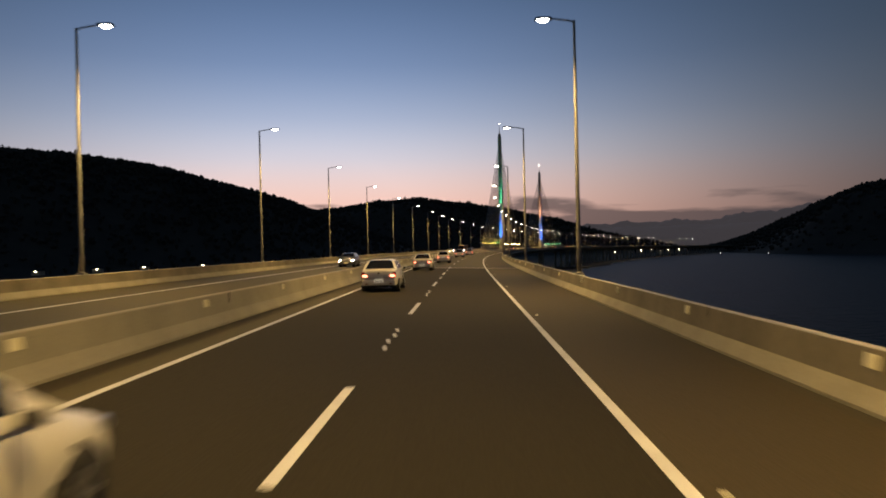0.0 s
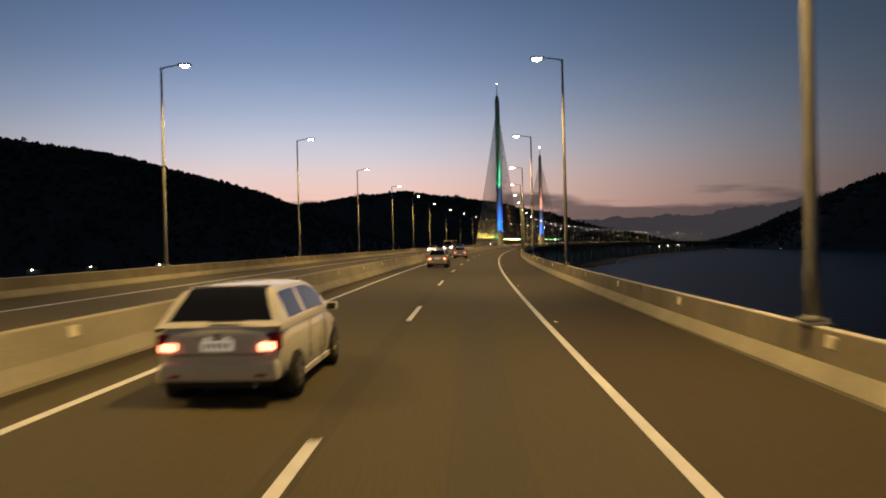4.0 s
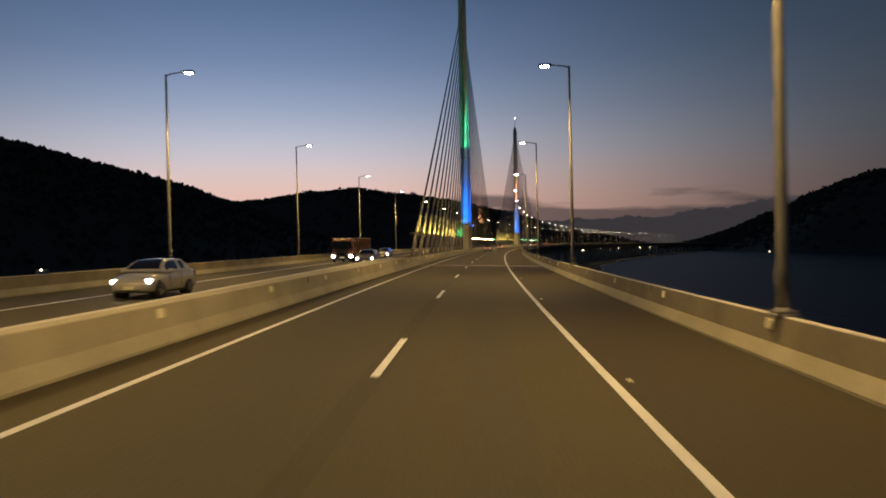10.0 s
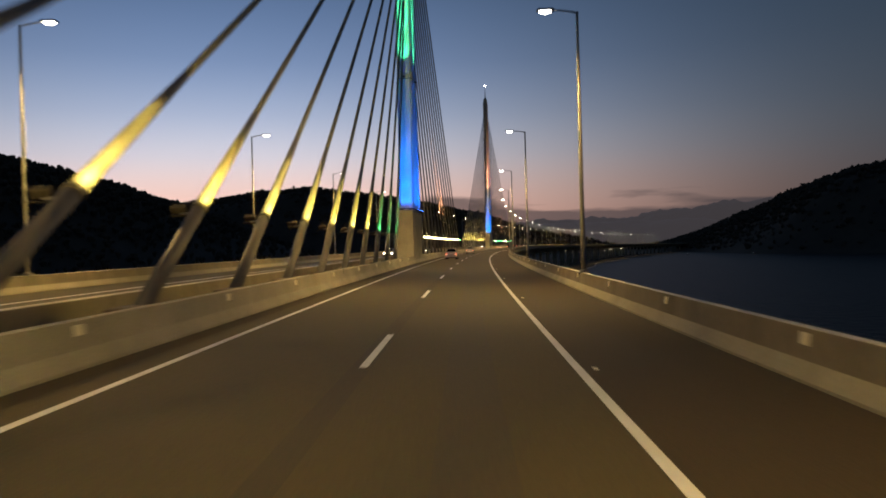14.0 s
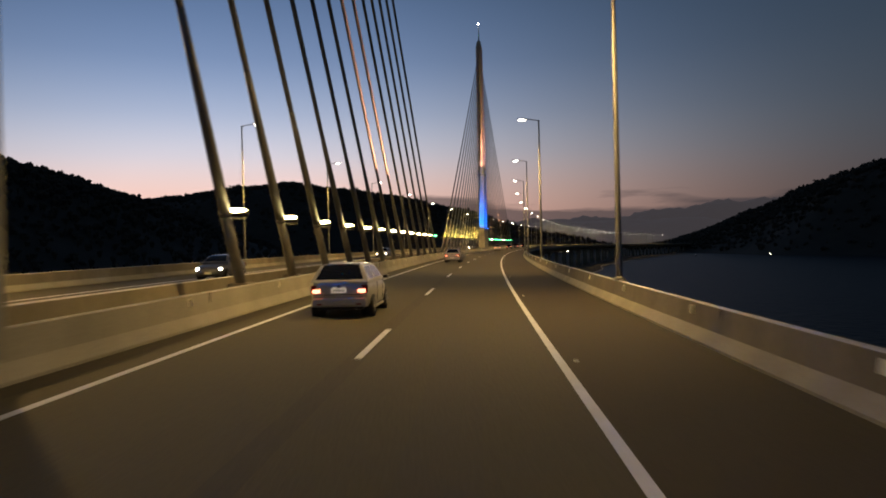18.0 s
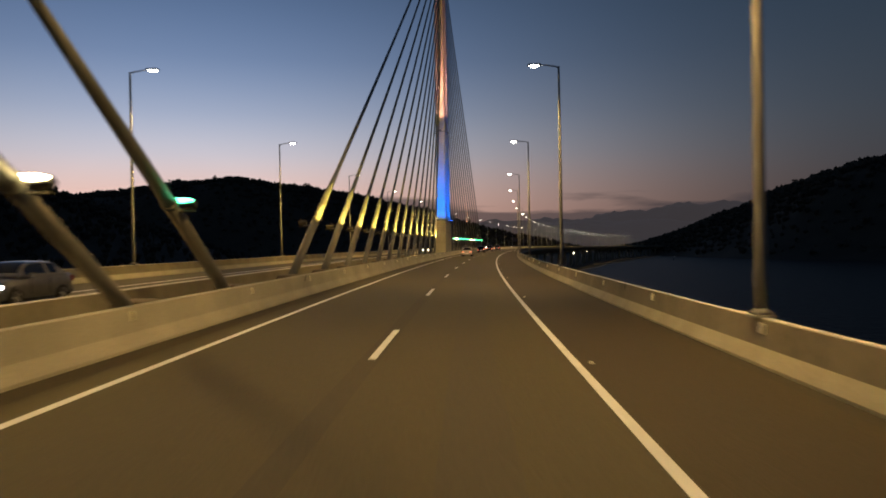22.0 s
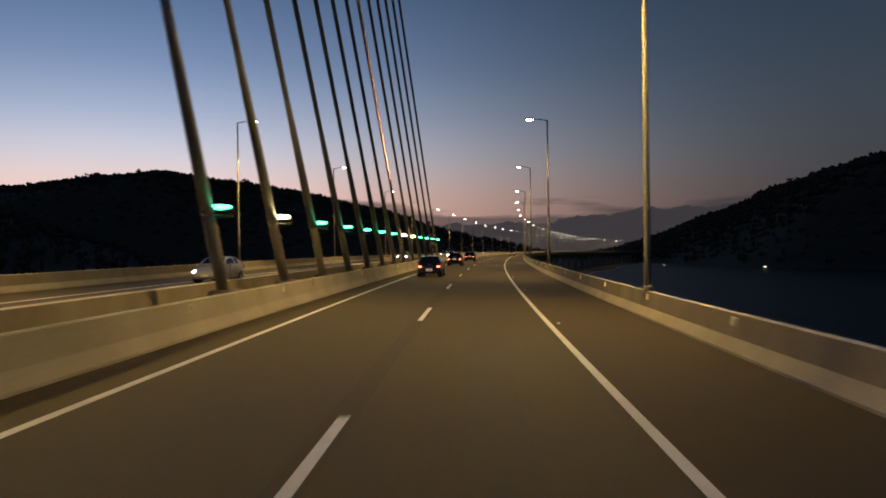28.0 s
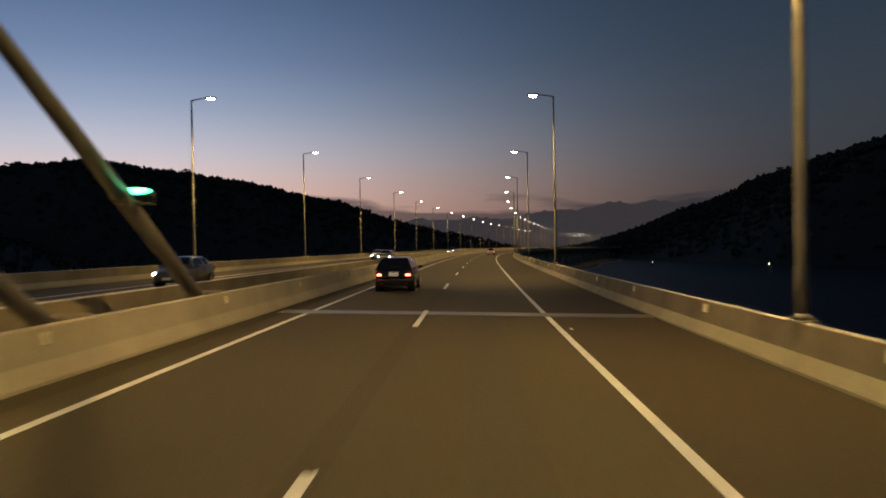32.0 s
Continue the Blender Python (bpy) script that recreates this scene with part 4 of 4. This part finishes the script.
def car(s, u, colour, label, boot, ahead=True, lit_back=True, turn=0.0):
    """A car of about 4.2 m, nose along local +y; boot: a three-box tail instead of a hatch."""
    home = road_pose(s, u, .012, (0 if ahead else 180) + turn, False)
    key = (colour.name, boot, ahead)
    if key in CAR_PARTS:
        return tagged(copy_thing(CAR_PARTS[key], home), label)
    ob = CAR_PARTS[key] = thing("car", home, label, "car")
    L = 2.16 if boot else 2.0
    body = loft("body", car_body(boot), colour)
    body.set_sharp_from_angle(angle=radians(42))
    part("body", body, ob)
    verts, made = greenhouse(boot)
    part("cabin", shell("cabin", verts, made["cabin"], colour), ob)
    part("rear_window", shell("rear_window", verts, made["rear_window"], WINDOW), ob)
    part("windscreen", shell("windscreen", verts, made["windscreen"], WINDOW), ob)
    for sx in (-1, 1):
        for a, b in ((-9, -.54), (-.54, 9)):
            faces = [f for f in made["side_window"] if verts[f[0]][0] * sx > 0 and a < sum(verts[k][1] for k in f) / 4 < b]
            part("side_window", shell("side_window", verts, faces, WINDOW), ob)
        for y in (-1.29, 1.30):
            part("wheel_well", tube("wheel_well", ((sx * .55, y, .31), (sx * .872, y, .33)), (.36, .365), RUBBER, 22), ob, None, "dark wheel well")
            wheel(ob, sx * .79, y, .31, sx)
        mirror = part("mirror", box("mirror", .20, .11, .14, colour, .045, .9, (sx * .97, .66, .96), 3), ob)
        part("mirror_glass", box("mirror_glass", .15, .012, .10, WINDOW, .004, 1, (sx * .97, .603, .98)), mirror)
        part("door_handle", box("door_handle", .03, .17, .03, colour, .01, 1, (sx * .875, -.30, .82)), ob)
        part("door_handle", box("door_handle", .03, .17, .03, colour, .01, 1, (sx * .872, -1.18, .83)), ob)
        for y in (-.56, .52):
            part("door_gap", box("door_gap", .012, .012, .56, RUBBER, 0, 1, (sx * .876, y, .38)), ob)
        part("sill", box("sill", .05, 2.0, .09, RUBBER if boot else colour, .02, 1, (sx * .83, 0, .17)), ob)
        # tail lamps wrap round the corner: red housing, lit lower half
        lamp = part("tail_lamp", box("tail_lamp", .30, .20, .24, TAIL_RED, .05, .94, (sx * .66, -L + .10, .68), 3), ob, pose(0, 0, 0), "red wrap-round tail lamp")
        if lit_back and ahead:
            part("bulb", box("bulb", .21, .03, .095, TAIL, .02, 1, (sx * .645, -L - .006, .70), 2), lamp, None, "glowing tail lamp bulb")
        part("head_lamp", box("head_lamp", .32, .20, .13, HEAD if not ahead else RIM, .05, .9, (sx * .60, 1.90, .60), 3), ob)
        part("fog_reflector", box("fog_reflector", .15, .03, .04, TAIL_RED, .01, 1, (sx * .56, -L - .045, .36)), ob)
    part("rear_bumper", box("rear_bumper", 1.60, .20, .26, colour, .07, .96, (0, -L + .06, .30), 3), ob)
    part("bumper_skirt", box("bumper_skirt", 1.40, .16, .12, RUBBER, .04, 1, (0, -L + .08, .22), 2), ob, None, "black lower bumper skirt")
    part("boot_gap", box("boot_gap", 1.26, .012, .012, RUBBER, 0, 1, (0, -L - .004, .64)), ob)
    if boot:
        part("lid_lip", box("lid_lip", 1.24, .10, .03, colour, .012, 1, (0, -L + .17, 1.035)), ob)
    else:
        part("rear_wiper", box("rear_wiper", .46, .02, .02, RUBBER, .006, 1, (.10, -1.935, 1.06)), ob)
        part("roof_spoiler", box("roof_spoiler", 1.06, .16, .03, colour, .012, 1, (0, -1.40, 1.475)), ob)
    part("brake_light", box("brake_light", .24, .03, .025, TAIL_RED, .006, 1, (0, -.99 if boot else -1.49, 1.40 if boot else 1.46)), ob)
    z = .44 if boot else .70
    plate = part("number_plate", box("number_plate", .42, .02, .13, PLATE_GLOW, .004, 1, (0, -L - (.05 if boot else .012), z)), ob, None, "number plate with a painted-on lamp glow")
    for x in (-.14, -.07, .0, .07, .14):
        part("plate_bar", box("plate_bar", .035, .004, .065, LEGEND, 0, 1, (x, -L - (.062 if boot else .024), z + .032)), plate)
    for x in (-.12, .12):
        part("plate_lamp", box("plate_lamp", .10, .03, .02, PLATE_GLOW, .004, 1, (x, -L - (.045 if boot else .01), z + .15)), ob)
    part("chrome_bar", box("chrome_bar", .52, .02, .025, RIM, .006, 1, (0, -L - .006, z + .18 if boot else .86)), ob)
    part("badge", tube("badge", ((0, -L - .012, .87), (0, -L + .03, .87)), (.05, .05), LEGEND, 12), ob)
    part("front_plate", box("front_plate", .42, .02, .13, REFLECT, .004, 1, (0, 2.135, .36)), ob)
    part("grille", box("grille", .80, .05, .12, BLACK_METAL, .02, 1, (0, 2.09, .48)), ob)
    part("exhaust", tube("exhaust", ((.48, -L - .03, .25), (.48, -L + .3, .25)), (.035, .035), RIM, 10), ob)
    return ob


car(0.5, -1.9, CAR_WHITE, "white saloon drawing alongside in the passing lane", True)
car(31.8, -2.35, CAR_WHITE, "white saloon with lit tail lamps close ahead in the passing lane", True)
car(61.4, -2.2, CAR_WHITE, "white saloon with lit tail lamps before the expansion joint", True)
car(91.0, -1.65, CAR_WHITE, "white hatchback with lit tail lamps beyond the expansion joint", False)
car(141.8, -1.75, CAR_SILVER, "silver hatchback with lit tail lamps ahead in the passing lane", False)
car(178.0, -1.75, CAR_SILVER, "silver saloon with lit tail lamps in the passing lane", True)
car(380.0, -1.8, CAR_SILVER, "silver hatchback with lit tail lamps beyond the first mast", False)
car(438.5, -1.8, CAR_SILVER, "silver saloon with lit tail lamps between the masts", True)
car(559.5, -1.7, CAR_SILVER, "silver saloon with lit tail lamps beside the second mast", True)
car(610.6, -2.10, CAR_BLACK, "black saloon with lit tail lamps close by in the passing lane", True)
car(642.4, -2.2, CAR_BLACK, "black hatchback with lit tail lamps near the last stay", False)
car(674.5, -2.2, CAR_BLACK, "black hatchback with lit tail lamps past the last joint", False)
car(805.0, 1.7, CAR_SILVER, "silver car far ahead on the bridge", True)
for s, u in ((74, -11.2), (228, -11.6), (267.5, -9.7), (293, -12.3), (401, -13.9), (462, -13.9), (600, -13.9), (677, -13.6), (730, -10.4), (745, -13.8), (830, -10.2)):
    car(s, u, CAR_GREY if s % 4 else CAR_SILVER, "oncoming grey car with dazzling head lamps", True, False)


def truck(s, u):
    ob = thing("truck", road_pose(s, u, .012, 180), "oncoming lorry with dark red cab and reddish brown ribbed body", "truck")
    ring = ((1.2, .55), (1.23, 1.4), (1.19, 2.35), (1.04, 2.62), (-1.04, 2.62), (-1.19, 2.35), (-1.23, 1.4), (-1.2, .55))
    part("cab", loft("cab", [[(x * q, y, .55 + (z - .55) * k) for x, z in ring] for y, q, k in ((2.4, 1, 1), (3.75, 1, 1), (4.12, .98, .99), (4.26, .93, .93))], TRUCK_RED, False), ob)
    part("windscreen", box("windscreen", 2.06, .04, .80, WINDOW, .02, .94, (0, 4.27, 1.50)), ob, None, "dark windscreen")
    part("sun_visor", box("sun_visor", 2.1, .22, .10, TRUCK_RED, .03, 1, (0, 4.32, 2.34)), ob)
    part("grille", box("grille", 1.5, .05, .52, BLACK_METAL, .02, 1, (0, 4.27, .86)), ob)
    for z in (.94, 1.06, 1.18, 1.30):
        part("grille_bar", box("grille_bar", 1.46, .03, .04, STEEL, .008, 1, (0, 4.30, z)), ob)
    part("bumper", box("bumper", 2.4, .25, .35, BLACK_METAL, .05, 1, (0, 4.25, .42)), ob)
    part("number_plate", box("number_plate", .5, .02, .13, PLATE_GLOW, .004, 1, (0, 4.385, .50)), ob, None, "number plate with a painted-on lamp glow")
    body = part("cargo_body", box("cargo_body", 2.44, 8.6, 1.62, CANVAS, .05, 1, (0, -2.35, 1.05)), ob, None, "reddish brown cargo body")
    part("top_rail", box("top_rail", 2.52, 8.7, .09, STEEL, .02, 1, (0, -2.35, 2.64)), body, None, "pale steel top rail")
    for sx in (-1, 1):
        part("side_rail", box("side_rail", .05, 8.6, .10, CANVAS, .015, 1, (sx * 1.24, -2.35, 1.80)), body)
        for y in range(9):
            part("rib", box("rib", .06, .09, 1.5, CANVAS, .015, 1, (sx * 1.245, 1.75 - 1.02 * y, 1.09)), body)
        part("door_window", box("door_window", .03, .72, .62, WINDOW, .015, .94, (sx * 1.215, 3.25, 1.62)), ob)
        part("step", box("step", .22, .5, .08, BLACK_METAL, .02, 1, (sx * 1.16, 3.45, .42)), ob)
        part("head_lamp", box("head_lamp", .34, .08, .20, HEAD, .03, .9, (sx * .98, 4.38, .60)), ob, None, "dazzling head lamp")
        part("mirror", box("mirror", .10, .16, .5, BLACK_METAL, .03, 1, (sx * 1.38, 3.95, 1.75)), ob)
        part("mirror_arm", tube("mirror_arm", ((sx * 1.2, 3.9, 2.2), (sx * 1.38, 3.97, 2.24)), (.02, .02), BLACK_METAL, 6), ob)
        part("mudguard", box("mudguard", .42, 2.6, .06, BLACK_METAL, .02, 1, (sx * 1.02, -5.2, 1.0)), ob)
        for y in (3.2, -1.2, -4.6, -5.8):
            wheel(ob, sx * 1.1, y, .5, sx)
    for x in (-.8, 0, .8):
        part("roof_lamp", box("roof_lamp", .14, .08, .06, PLATE_GLOW, .015, 1, (x, 4.02, 2.61)), ob, None, "small pale roof marker")
    part("chassis", box("chassis", 1.0, 11.6, .25, BLACK_METAL, .03, 1, (0, -1.3, .8)), ob)


truck(281.0, -14.3)
